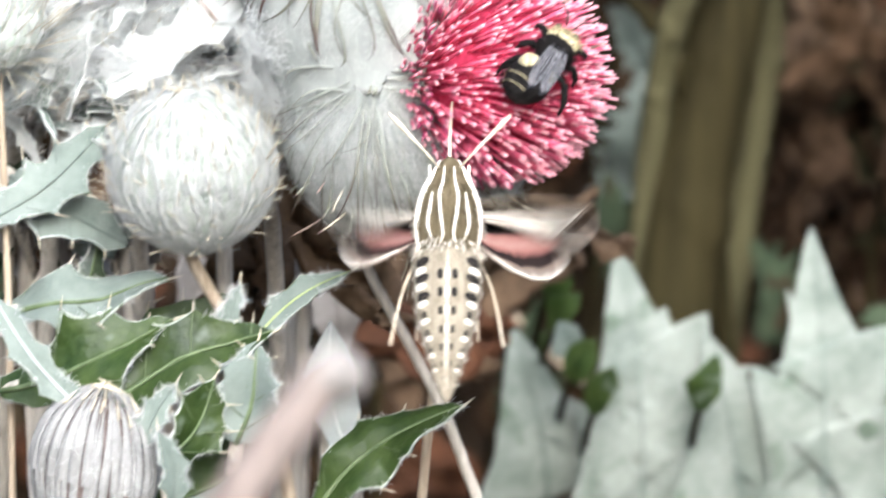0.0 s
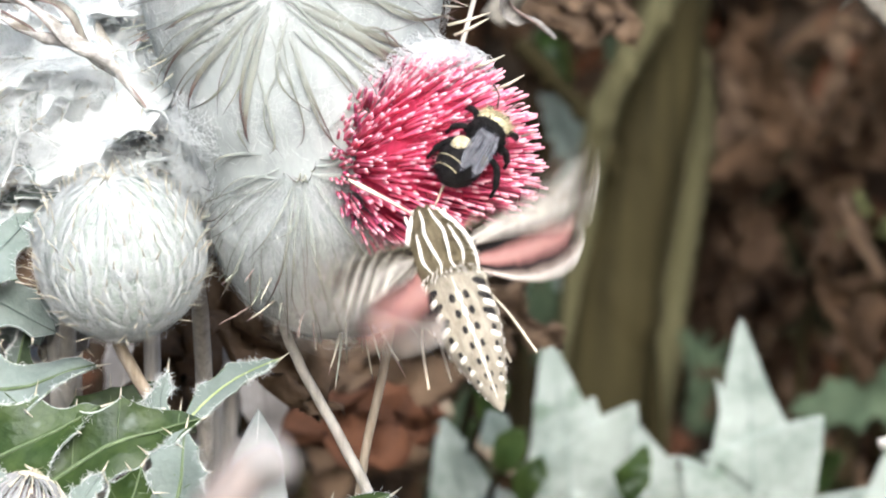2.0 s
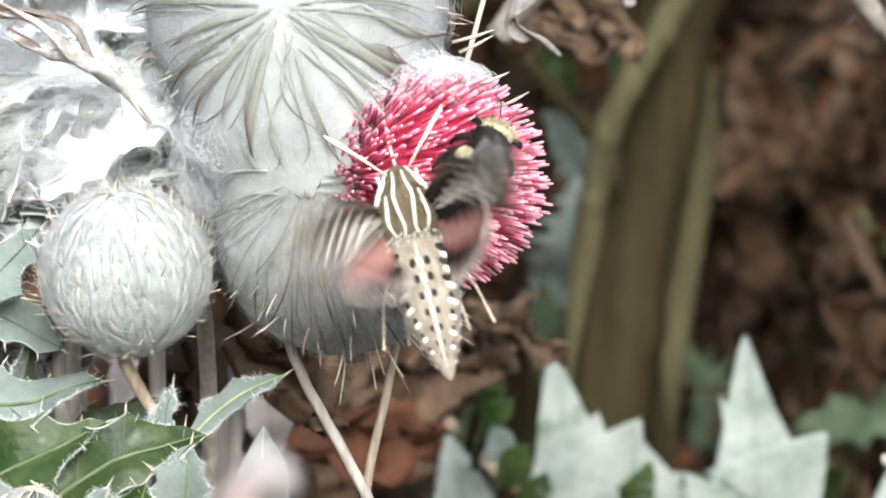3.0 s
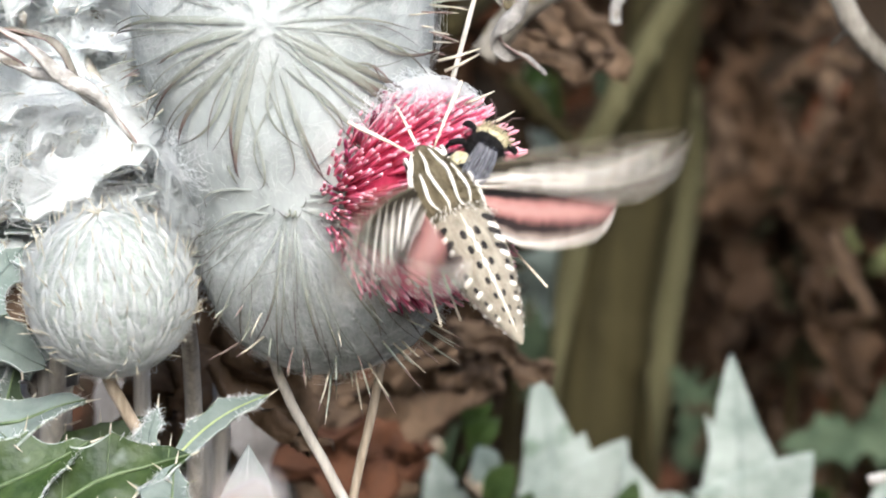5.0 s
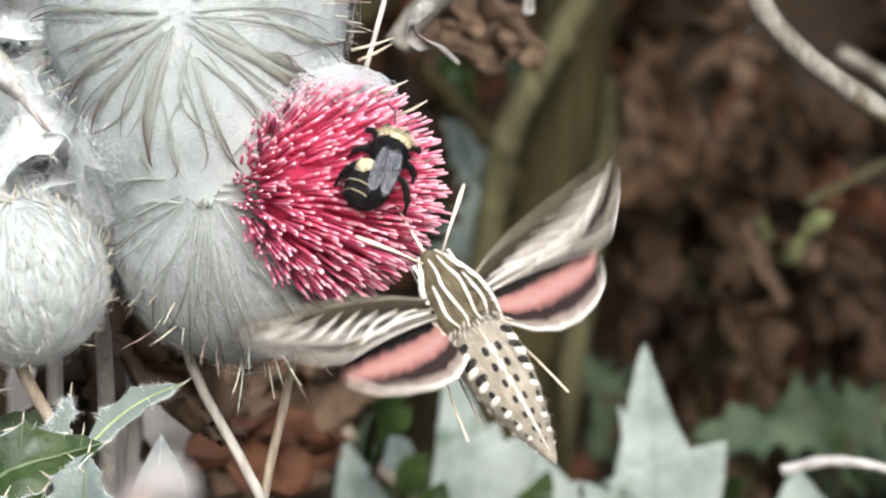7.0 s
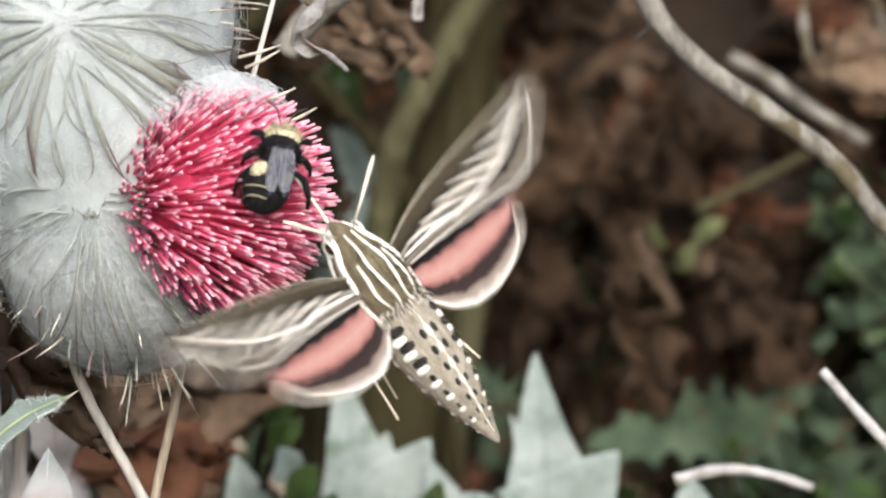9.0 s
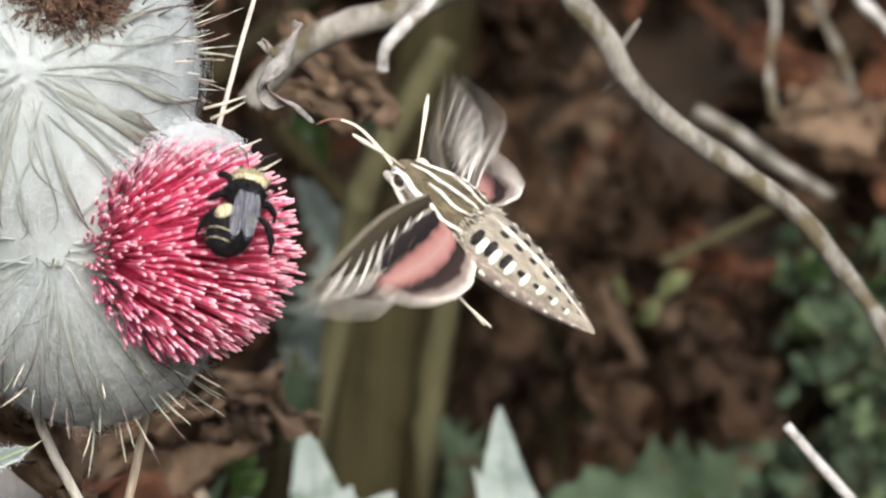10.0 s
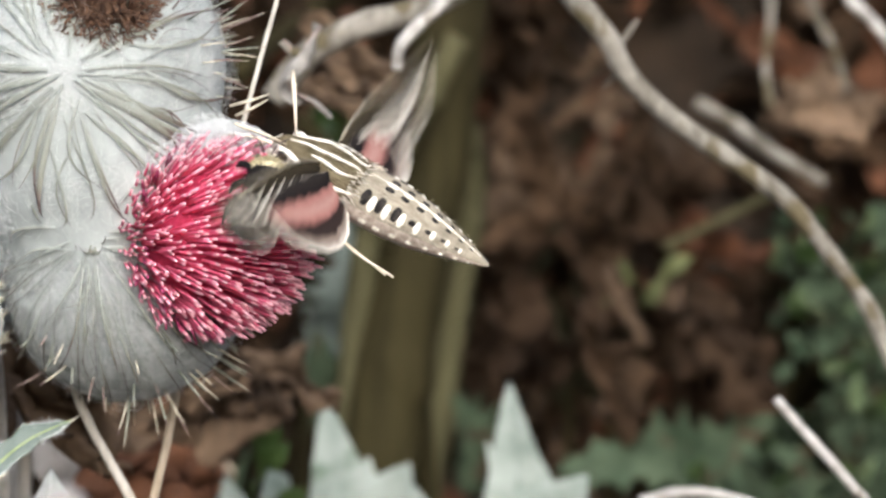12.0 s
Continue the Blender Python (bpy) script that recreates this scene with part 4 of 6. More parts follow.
thistle_leaf("white felted thistle leaf above the closed bud", at(40, 330, 14), at(330, 180, 10), (-0.1, -0.65, 0.75), 0.0085, **FELT)
thistle_leaf("crumpled white thistle leaf matted with wool", at(150, 330, 20), at(260, 60, 16), (0.2, -0.65, 0.75), 0.0100, **FELT)
thistle_leaf("broad woolly thistle leaf curling over at its tip", at(-40, 330, 22), at(160, 250, 14), (-0.2, -0.65, 0.75), 0.0080, **FELT)
thistle_leaf("white woolly thistle leaf with a crumpled edge", at(345, 430, 18), at(310, 190, 14), (0.2, -0.65, 0.75), 0.0075, **FELT)
thistle_leaf("silvery felted thistle leaf bent over the bud", at(-60, 210, 14), at(200, 110, 8), (0.0, -0.65, 0.75), 0.0080, **FELT)
for k in range(170):
    a, b = random.uniform(-170, 350), random.uniform(-170, 400)
    q, size = random.uniform(-1.2, 1.2), random.uniform(90, 190)
    flip = random.choice((-1, 1))
    skin = random.choice((LEAF_RIM, LEAF_RIM, LEAF_RIM, LEAF_SILVER)) if a > 20 else random.choice((LEAF_RIM, LEAF_SILVER, LEAF_SILVER, LEAF_PALE))
    thistle_leaf("small white-felted thistle leaf with a spiny edge", at(a, b, random.uniform(20, 60)), at(a + flip * size * math.cos(q), b - size * math.sin(q), random.uniform(0, 40)),
                 (random.uniform(-0.7, 0.7), -0.8, random.uniform(0.0, 1.1)), random.uniform(0.0022, 0.0052), (skin, skin), LEAF_RIM, skin, on_stem=True, teeth=4, depth=0.75, crinkle=0.9, fold=random.uniform(0.2, 0.9))
thistle_leaf("pale whitish thistle leaf standing upright under the flower", at(500, 990, 46), at(466, 738, 40), (0.1, -0.9, 0.35), 0.0058, (LEAF_SILVER, LEAF_SILVER), LEAF_SILVER, LEAF_RIM, felted=False, teeth=2, depth=0.12, crinkle=0.2, fold=0.35, rim=False, spines=False)
for k in range(11):
    a, b = random.uniform(-150, 90), random.uniform(520, 760)
    q, size = random.uniform(0.2, 1.4), random.uniform(90, 170)
    skin = random.choice((LEAF_PALE, LEAF_DARK, FADED))
    thistle_leaf("grey-green thistle leaf deep in the plant", at(a, b, random.uniform(50, 90)), at(a + random.choice((-1, 1)) * size * math.cos(q), b - size * math.sin(q), random.uniform(40, 90)),
                 (random.uniform(-0.5, 0.5), -0.8, random.uniform(0.0, 0.6)), random.uniform(0.005, 0.009), (skin, skin), skin, skin, on_stem=True, teeth=3, depth=0.4, crinkle=0.3, felted=False)

for a, b, a2, b2, skin, w in ((200, 800, 300, 640, FADED, 0.010), (420, 790, 330, 600, LEAF_DARK, 0.009), (300, 780, 420, 650, DRY_TAN, 0.010), (480, 800, 430, 560, FADED, 0.008), (250, 760, 200, 620, FADED, 0.010), (430, 720, 500, 540, LEAF_PALE, 0.008)):
    thistle_leaf("dull withering thistle leaf behind the stalks", at(a, b, 215), at(a2, b2, 200), (0.1, -0.9, 0.35), w, (skin, skin), skin, skin, teeth=3, depth=0.3, crinkle=0.3, rim=False, spines=False, felted=False)


def cobweb_tuft(label, centre, r, n, squash):
    tuft = tagged(new("cobweb_tuft"), label, "wool", "", "stuff")
    s = Shape()
    hair_on(s, centre, r, n, (14, 60), (0.0, 0.3), 0.000026, squash=squash)
    part("fibre_mat", s, [FELT_HAIR], tuft, kind="stuff")


cobweb_tuft("loose white cobweb wool among silvery leaves", at(200, 250, 8), 0.012, 600, (1.5, 0.7, 0.9))
cobweb_tuft("loose white cobweb wool above the bud", at(60, 190, 10), 0.010, 900, (1.4, 0.7, 1.0))
cobweb_tuft("white cobweb wool matted round the leaf bases", at(110, 240, 30), 0.016, 2600, (1.3, 0.5, 0.9))
cobweb_tuft("white cobweb wool heaped behind the closed bud", at(270, 330, 26), 0.014, 2600, (1.0, 0.5, 1.2))
cobweb_tuft("white cobweb wool hanging among the spiny leaves", at(190, 90, 30), 0.015, 2200, (1.4, 0.5, 0.9))
cobweb_tuft("white cobweb wool under the grey withered leaves", at(-40, 90, 30), 0.014, 1800, (1.3, 0.5, 1.0))
cobweb_tuft("loose white cobweb wool between the thistle heads", at(400, 250, 4), 0.009, 900, (0.9, 0.8, 1.3))

cobweb_tuft("white cobweb wool spun between two thistle heads", at(600, 205, -6), 0.009, 1400, (1.5, 0.7, 0.8))
cobweb_tuft("white cobweb wool at the seam of two thistle heads", at(440, 215, -4), 0.009, 1200, (1.2, 0.7, 0.9))

# large leaves behind the flower
FAR = dict(skins=(LEAF_FAR, LEAF_FAR), rim_skin=LEAF_FAR, rib=LEAF_PALE, group="large leaves behind", spines=False, rim=False, crinkle=0.2, spear=True, sway=0.03)
thistle_leaf("large pale blue-green leaf with pointed lobes", at(1332, 1130, 360), at(1318, 576, 345), (-0.1, -0.95, 0.2), 0.023, teeth=2, depth=0.1,
             lobes=((0.50, -1, 0.0240, 17, 0.0050), (0.45, 1, 0.0245, 41, 0.0150), (0.27, -1, 0.0280, 34, 0.0140), (0.2, 1, 0.034, 50, 0.013)), **FAR)
thistle_leaf("large pale blue-green leaf with a broad shoulder", at(1010, 1130, 360), at(975, 600, 345), (0.1, -0.95, 0.2), 0.023, teeth=2, depth=0.1,
             lobes=((0.43, 1, 0.0280, 36, 0.0160), (0.53, 1, 0.0190, 24, 0.0110), (0.25, 1, 0.033, 47, 0.0170), (0.47, -1, 0.0230, 14, 0.0080), (0.2, -1, 0.028, 36, 0.010)), **FAR)
thistle_leaf("pale blue-green leaf tip among dark greens", at(850, 1060, 360), at(790, 752, 345), (0.0, -0.95, 0.2), 0.020, teeth=2, depth=0.1, lobes=((0.4, 1, 0.012, 40, 0.007),), **FAR)
thistle_leaf("pale blue-green leaf half hidden by its neighbours", at(1190, 1120, 360), at(1130, 760, 345), (0.1, -0.95, 0.2), 0.022, teeth=2, depth=0.1, lobes=((0.3, 1, 0.018, 45, 0.010),), **FAR)
thistle_leaf("pale blue-green leaf with a pointed tip", at(1610, 1120, 360), at(1585, 790, 345), (0.0, -0.95, 0.25), 0.026, teeth=2, depth=0.1, lobes=((0.4, 1, 0.020, 40, 0.010), (0.4, -1, 0.018, 40, 0.010)), **FAR)
for a, b, a2, b2, skin in ((863, 760, 908, 690, LEAF_GREEN), (893, 850, 935, 772, LEAF_GREEN), (932, 905, 968, 820, LEAF_GREEN), (850, 700, 880, 640, LEAF_GREEN), (905, 800, 870, 740, LEAF_PALE), (1120, 900, 1150, 800, LEAF_GREEN)):
    thistle_leaf("small green leaflet among the large pale leaves" if skin is LEAF_GREEN else "small grey-green leaflet among the large pale leaves", at(a, b, 332), at(a2, b2, 326), (0.1, -0.9, 0.3), 0.0045, (skin, skin), skin, skin,
                 group="green leaflets", spines=False, rim=False, crinkle=0.3, teeth=2, depth=0.2)
SHADE = dict(group="dark leaves behind", spines=False, rim=False, crinkle=0.4)
for a, b, a2, b2, w, skin in ((1840, 800, 1400, 740, 0.013, LEAF_DARK), (1600, 900, 1800, 640, 0.014, LEAF_DARK), 
                              (760, 900, 830, 700, 0.006, LEAF_DARK), (880, 920, 780, 740, 0.006, LEAF_DARK), (1180, 980, 1240, 820, 0.008, LEAF_DARK),
                              (1010, 400, 960, 180, 0.010, LEAF_PALE), (940, 540, 1020, 300, 0.010, LEAF_PALE), (1020, 640, 960, 480, 0.010, LEAF_DARK), (960, 130, 1010, 20, 0.009, LEAF_DARK),
                              (1300, 760, 1210, 600, 0.010, LEAF_DARK), (1120, 180, 1050, 60, 0.009, LEAF_DARK), (1000, 210, 955, 80, 0.006, LEAF_GREEN), (985, 110, 1040, 10, 0.006, LEAF_GREEN),
                              (1090, 950, 1040, 810, 0.009, LEAF_GREEN), (1440, 960, 1500, 820, 0.009, LEAF_GREEN), (800, 860, 850, 760, 0.008, LEAF_GREEN), (1700, 860, 1640, 740, 0.009, LEAF_GREEN), (520, 640, 440, 520, 0.010, LEAF_PALE), (420, 720, 330, 560, 0.012, DRY_TAN)):
    thistle_leaf("dark green leaf in the shade of the thicket" if skin in (LEAF_DARK, LEAF_GREEN) else "pale leaf in the shade of the thicket", at(a, b, 545), at(a2, b2, 510), (random.uniform(-0.3, 0.3), -0.9, 0.4), w * 1.3,
                 (skin, skin), skin, skin, teeth=8, depth=0.65, **SHADE)

for a, b, a2, b2, w in ((2080, 480, 1800, 330, 0.016), (2130, 620, 1860, 470, 0.016), (2140, 800, 1890, 600, 0.018), (2000, 900, 1790, 680, 0.014), (2130, 380, 1980, 250, 0.012), (1900, 880, 1590, 742, 0.012)):
    thistle_leaf("broad dark green feathery leaf in the shade", at(a, b, 556), at(a2, b2, 546), (random.uniform(-0.2, 0.2), -0.95, 0.3), w, (LEAF_DARK, LEAF_DARK), LEAF_DARK, LEAF_DARK, teeth=9, depth=0.5, **SHADE)
fronds = 0
while fronds < 130:
    a, b = random.uniform(1740, 2130), random.uniform(290, 880)
    if a < np.interp(b, [290, 440, 520, 600, 660, 700], [1810, 1770, 1830, 1870, 1850, 1740]):
        continue
    fronds += 1
    q, size = random.gauss(1.7, 0.9), random.uniform(34, 80)
    d = random.uniform(520, 548)
    skin = random.choice((LEAF_DARK, LEAF_DARK, LEAF_DARK, LEAF_GREEN, RIB))
    thistle_leaf("small dark green feathery leaflet in the shade", at(a, b, d + 8), at(a + size * math.cos(q), b - size * math.sin(q), d), (random.uniform(-0.6, 0.6), -0.9, random.uniform(-0.2, 0.8)),
                 random.uniform(0.0022, 0.0046), (skin, skin), skin, skin, teeth=3, depth=0.6, **SHADE)
for a, b, a2, b2, w in ((1560, 430, 1600, 385, 0.0030), (1595, 395, 1655, 345, 0.0030), (1470, 470, 1500, 425, 0.0020), (1545, 395, 1520, 350, 0.0022)):
    thistle_leaf("small yellow-green leaf among dead leaves", at(a, b, 520), at(a2, b2, 514), (0.1, -0.9, 0.4), w, (YELLOW_GREEN, YELLOW_GREEN), YELLOW_GREEN, YELLOW_GREEN, teeth=2, depth=0.2, **SHADE)


# ---- stems, branches and twigs ----
def stick(name, label, category, points, r0, r1, mat, knots=0.12, grounded=False, group="", sides=9):
    ob = thing(name, label, category, group)
    if grounded:
        p, q = Vector(points[-1]), Vector(points[-2])
        line = drop_line(points, (p.x + (p.x - q.x) * 0.8, p.y + 0.03))
    else:
        line = curve_through(points, 9)
    n = len(line)
    s = Shape()
    seed = random.uniform(0, 50)
    radii = [(r0 + (r1 - r0) * i / (n - 1)) * (1 + knots * noise.noise(Vector((i * 0.22, seed, 0))) * 2) for i in range(n)]
    s.tube(line, radii, sides)
    part("stem", s, [mat], ob)
    if category == "stem":
        wide, tall = 1.0, 1.7
        for k in (0.18, 0.36, 0.52, 0.7):
            i = int(k * (n - 1))
            r = radii[i]
            p = line[i] + Vector((random.uniform(-0.2, 0.2) * r, -0.12 * r, 0))
            part("knot", Shape().ball(p, (r * wide, r * wide * 0.95, r * tall * random.uniform(0.9, 1.1)), 10, 14, 0, 0.12, 3), [mat], ob)
    return ob, line


def side_twigs(owner, line, r, mat, picks):
    for k, dx, dy, dz in picks:
        p = line[int(k * (len(line) - 1))]
        q = p + Vector((dx, dy, dz))
        m = (p + q) / 2 + Vector((0.001, 0, 0.0015))
        part("side_twig", Shape().tube(curve_through([p, m, q], 4), [r * (1 - 0.08 * i) for i in range(9)], 6), [mat], owner)


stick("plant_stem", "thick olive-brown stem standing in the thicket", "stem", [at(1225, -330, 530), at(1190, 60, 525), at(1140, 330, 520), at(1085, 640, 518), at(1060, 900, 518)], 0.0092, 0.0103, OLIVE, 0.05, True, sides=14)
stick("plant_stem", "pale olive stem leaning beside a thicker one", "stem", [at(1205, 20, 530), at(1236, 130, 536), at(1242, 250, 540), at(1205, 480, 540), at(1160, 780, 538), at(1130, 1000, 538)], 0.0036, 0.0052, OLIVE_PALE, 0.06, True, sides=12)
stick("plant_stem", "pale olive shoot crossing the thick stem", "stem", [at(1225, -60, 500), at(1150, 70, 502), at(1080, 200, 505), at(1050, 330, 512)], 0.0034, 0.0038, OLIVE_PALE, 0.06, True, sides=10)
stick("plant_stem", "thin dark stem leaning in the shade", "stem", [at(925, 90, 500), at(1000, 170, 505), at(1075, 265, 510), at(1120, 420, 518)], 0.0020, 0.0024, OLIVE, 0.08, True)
b, line = stick("dead_branch", "bent dead branch with grey peeling bark", "branch", [at(1350, -260, 175), at(1408, -176, 175), at(1498, -71, 175), at(1540, 3, 175), at(1613, 77, 175), at(1718, 152, 175), at(1834, 237, 175), at(1918, 340, 175), at(1992, 445, 175), at(2040, 560, 175)], 0.0026, 0.0017, BARK, 0.14, True)
side_twigs(b, line, 0.0009, BARK, ((0.24, 0.005, 0.004, 0.007), (0.3, -0.005, 0.01, -0.003)))
stick("dead_branch", "grey-green bough slanting behind the flower", "branch", [at(880, 50, 190), at(919, -3, 189), at(961, -45, 188), at(1046, -87, 187), at(1172, -124, 186), at(1330, -220, 190)], 0.0030, 0.0030, BARK, 0.1)
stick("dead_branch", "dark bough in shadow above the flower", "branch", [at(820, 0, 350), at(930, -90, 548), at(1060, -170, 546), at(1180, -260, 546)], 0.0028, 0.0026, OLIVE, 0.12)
stick("dry_twig", "pale grey twig hanging down", "twig", [at(1240, -220, 175), at(1198, -135, 172), at(1146, -82, 170), at(1116, -45, 170), at(1112, -8, 172)], 0.0016, 0.0011, GREY_TWIG, 0.15)
stick("dry_twig", "pale broken twig standing upright", "twig", [at(1818, 610, 148), at(1867, 667, 150), at(1919, 725, 150), at(1982, 798, 152)], 0.0010, 0.0012, GREY_TWIG, 0.08, True)
stick("dry_twig", "thin straw-coloured stalk standing beside the flower head", "twig", [at(905, -220, 8), at(889, -138, 8), at(862, -43, 8), at(835, 58, 8), at(820, 110, 8)], 0.0004, 0.00048, STALK_WOOL, 0.05)
stick("dry_twig", "thin straw-coloured stalk standing under the flower head", "twig", [at(703, 580, 24), at(682, 690, 24), at(655, 810, 24), at(635, 960, 25)], 0.0008, 0.0009, STALK, 0.05, True)
stick("dry_twig", "pale twig lying in the litter", "twig", [at(1660, 60, 490), at(1726, 95, 490), at(1800, 150, 492), at(1900, 210, 495)], 0.0018, 0.0014, BARK, 0.2)
stick("dry_twig", "grey forked twig in the litter", "twig", [at(1930, -170, 360), at(1950, -133, 360), at(1992, -91, 362), at(2040, -30, 366)], 0.0013, 0.0012, GREY_TWIG, 0.2)
stick("dry_twig", "grey lichened twig in the litter", "twig", [at(1790, -220, 500), at(1800, -100, 500), at(1790, -10, 500), at(1800, 70, 500)], 0.0013, 0.0010, BARK, 0.3)
stick("dry_twig", "grey lichened twig lying across another", "twig", [at(1850, -200, 500), at(1880, -110, 500), at(1920, -30, 500), at(1940, 40, 500)], 0.0011, 0.0009, BARK, 0.3)
stick("dry_twig", "rust-coloured thin twig in the litter", "twig", [at(1330, -140, 520), at(1500, -150, 520), at(1700, -160, 520), at(1900, -170, 520)], 0.0014, 0.0012, RUST, 0.1)
stick("dry_twig", "thin tawny stalk lying in the litter", "twig", [at(1600, 330, 530), at(1700, 280, 530), at(1800, 230, 530)], 0.0013, 0.0011, OLIVE_PALE, 0.1)
stick("dry_twig", "thin brown stalk in the shade", "twig", [at(760, 690, 530), at(820, 760, 530), at(880, 820, 530), at(960, 880, 532)], 0.0007, 0.0008, STALK, 0.1, True)
stick("dry_twig", "pale twig lying over the large leaves", "twig", [at(1560, 800, 230), at(1640, 783, 230), at(1720, 790, 230), at(1800, 815, 232)], 0.0012, 0.0010, GREY_TWIG, 0.15)
stick("dry_twig", "upright dry stalk among silvery leaves", "twig", [at(352, 520, 215), at(362, 640, 215), at(372, 780, 217)], 0.0036, 0.0040, STALK_WOOL, 0.1, True)


# ---- dry leaves ----
def dry_leaf_shape(length, width, curl, twist):
    """A crumpled, curled dead leaf with a ragged edge."""
    s = Shape()
    seed = random.uniform(0, 100)
    bow = random.uniform(-1.2, 1.2)

    def skin(u, v):
        ragged = 0.75 + 0.45 * noise.noise(Vector((u * 7, round(v) * 5, seed)))
        w = width * (math.sin(math.pi * min(1, u * 0.94 + 0.04)) ** 0.7) * ragged
        y = (v - 0.5) * w
        a = curl * y / max(width, 1e-5) + twist * (u - 0.5)
        rad = width / max(0.4, abs(curl))
        q = bow * (u - 0.5)
        x = length * math.sin(q) / bow if abs(bow) > 0.05 else (u - 0.5) * length
        p = Vector((x, rad * math.sin(a), rad * (1 - math.cos(a)) + length * (1 - math.cos(q)) * 0.7))
        for f, k in ((3, 0.30), (8, 0.16), (19, 0.07)):
            p += noise.noise_vector(Vector((u * f + seed, v * f * 0.8, f))) * (k * width)
        return p
    s.sheet(skin, 18, 14)
    return s


def scatter_dry_leaves():
    kinds, loose = [], []
    rest = Shape()
    for i in range(14):
        s = dry_leaf_shape(0.05 * random.uniform(0.7, 1.3), 0.03 * random.uniform(0.7, 1.3), random.uniform(1.0, 4.0), random.uniform(-1.5, 1.5))
        for m in (DRY_LEAF, DRY_TAN, RUST):
            kinds.append((s.mesh("dry_leaf", [m]), m))
        loose.append(s)
    picks = {"d": [k for k, m in kinds if m is DRY_LEAF], "t": [k for k, m in kinds if m is DRY_TAN], "r": [k for k, m in kinds if m is RUST]}
    for i in range(820):
        x, z = random.uniform(-0.14, 0.24), EYE + random.uniform(-0.13, 0.12)
        y = 1.9
        while y < 2.4 and bank_height(x, y) < z:
            y += 0.004
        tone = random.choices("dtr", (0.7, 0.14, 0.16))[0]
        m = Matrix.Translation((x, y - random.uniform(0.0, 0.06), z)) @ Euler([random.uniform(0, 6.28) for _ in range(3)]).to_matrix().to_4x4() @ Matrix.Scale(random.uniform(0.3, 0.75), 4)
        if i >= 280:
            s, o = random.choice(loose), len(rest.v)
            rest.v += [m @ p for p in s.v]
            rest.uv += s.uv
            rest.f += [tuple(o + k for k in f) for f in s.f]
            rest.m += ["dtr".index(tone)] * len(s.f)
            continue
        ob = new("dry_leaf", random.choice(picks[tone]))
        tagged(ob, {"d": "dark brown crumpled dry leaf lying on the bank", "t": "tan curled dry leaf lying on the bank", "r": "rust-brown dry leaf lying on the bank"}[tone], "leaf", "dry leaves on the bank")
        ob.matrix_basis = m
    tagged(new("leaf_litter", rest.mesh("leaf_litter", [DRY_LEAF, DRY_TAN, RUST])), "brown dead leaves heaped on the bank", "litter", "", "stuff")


def single_dry_leaf(label, mat, place, turn, length, width, curl, twist):
    s = dry_leaf_shape(length, width, curl, twist)
    ob = new("dry_leaf", s.mesh("dry_leaf", [mat]))
    tagged(ob, label, "leaf", "curled dry leaves")
    solid = ob.modifiers.new("thickness", "SOLIDIFY")
    solid.thickness = 0.0004
    ob.matrix_basis = Matrix.Translation(place) @ Euler([radians(a) for a in turn]).to_matrix().to_4x4()
    return ob


scatter_dry_leaves()


def rolled_leaf(label, points, width, twist, mat):
    """A withered leaf rolled into a narrow twisted ribbon."""
    path = curve_through(points, 8)
    m = len(path) - 1
    seed = random.uniform(0, 50)

    def skin(u, v):
        k = round(u * m)
        way = (path[min(k + 1, m)] - path[max(k - 1, 0)]).normalized()
        q = twist * u + 1.2 * noise.noise(Vector((u * 4, seed, 0)))
        side = Matrix.Rotation(q, 3, way) @ way.cross(Vector((0, -1, 0))).normalized()
        out = way.cross(side)
        h = width * (math.sin(math.pi * min(1, 0.1 + 0.9 * u)) ** 0.6 + 0.05) * (1 + 0.4 * noise.noise(Vector((u * 9, round(v) * 3, seed))))
        x = 2 * v - 1
        return path[k] + side * (h * math.sin(1.5 * x)) + out * (h * 0.8 * math.cos(1.5 * x))
    leaf = thing("dry_leaf", label, "leaf", "curled dry leaves")
    ob = part("blade", Shape().sheet(skin, m, 8), [mat], leaf)
    solid = ob.modifiers.new("thickness", "SOLIDIFY")
    solid.thickness = 0.0003
    part("rolled_edge", Shape().tube([skin(k / m, 0) for k in range(m + 1)], 0.00022, 5), [BRACT_TIP], leaf, "darkened rolled edge")


rolled_leaf("grey withered thistle leaf rolled and twisted lengthwise", [at(-30, -10, -4), at(60, 30, -6), at(130, 85, -8), at(205, 125, -10), at(268, 205, -12)], 0.0013, 5.0, GREY_TWIG)
rolled_leaf("grey withered thistle leaf hanging beside another", [at(10, 40, -2), at(80, 75, -4), at(150, 95, -6), at(215, 150, -8)], 0.0011, -4.0, GREY_TWIG)
rolled_leaf("dark grey withered leaf curled like a tendril", [at(965, -92, 66), at(950, -60, 66), at(940, -28, 66), at(918, 0, 66), at(905, 25, 67), at(922, 50, 68), at(955, 58, 70), at(990, 84, 72)], 0.0013, 9.0, TENDRIL)
rolled_leaf("thin grey withered strip hanging from another", [at(898, -60, 68), at(915, -40, 67), at(938, -30, 66), at(925, 10, 66)], 0.0008, 5.0, BARK)
rolled_leaf("narrow grey strip of withered thistle leaf", [at(-20, 10, -4), at(70, 15, -4), at(130, 40, -6), at(170, 110, -6)], 0.0010, 3.0, BARK)
single_dry_leaf("brown curled dry leaf hanging behind the flower", DRY_TAN, at(905, 575, 260), (70, 30, 20), 0.022, 0.015, 4.0, 1.0)
single_dry_leaf("brown crumpled dry leaf below the flower", DRY_TAN, at(850, 610, 270), (100, -20, 60), 0.02, 0.014, 3.0, -1.0)
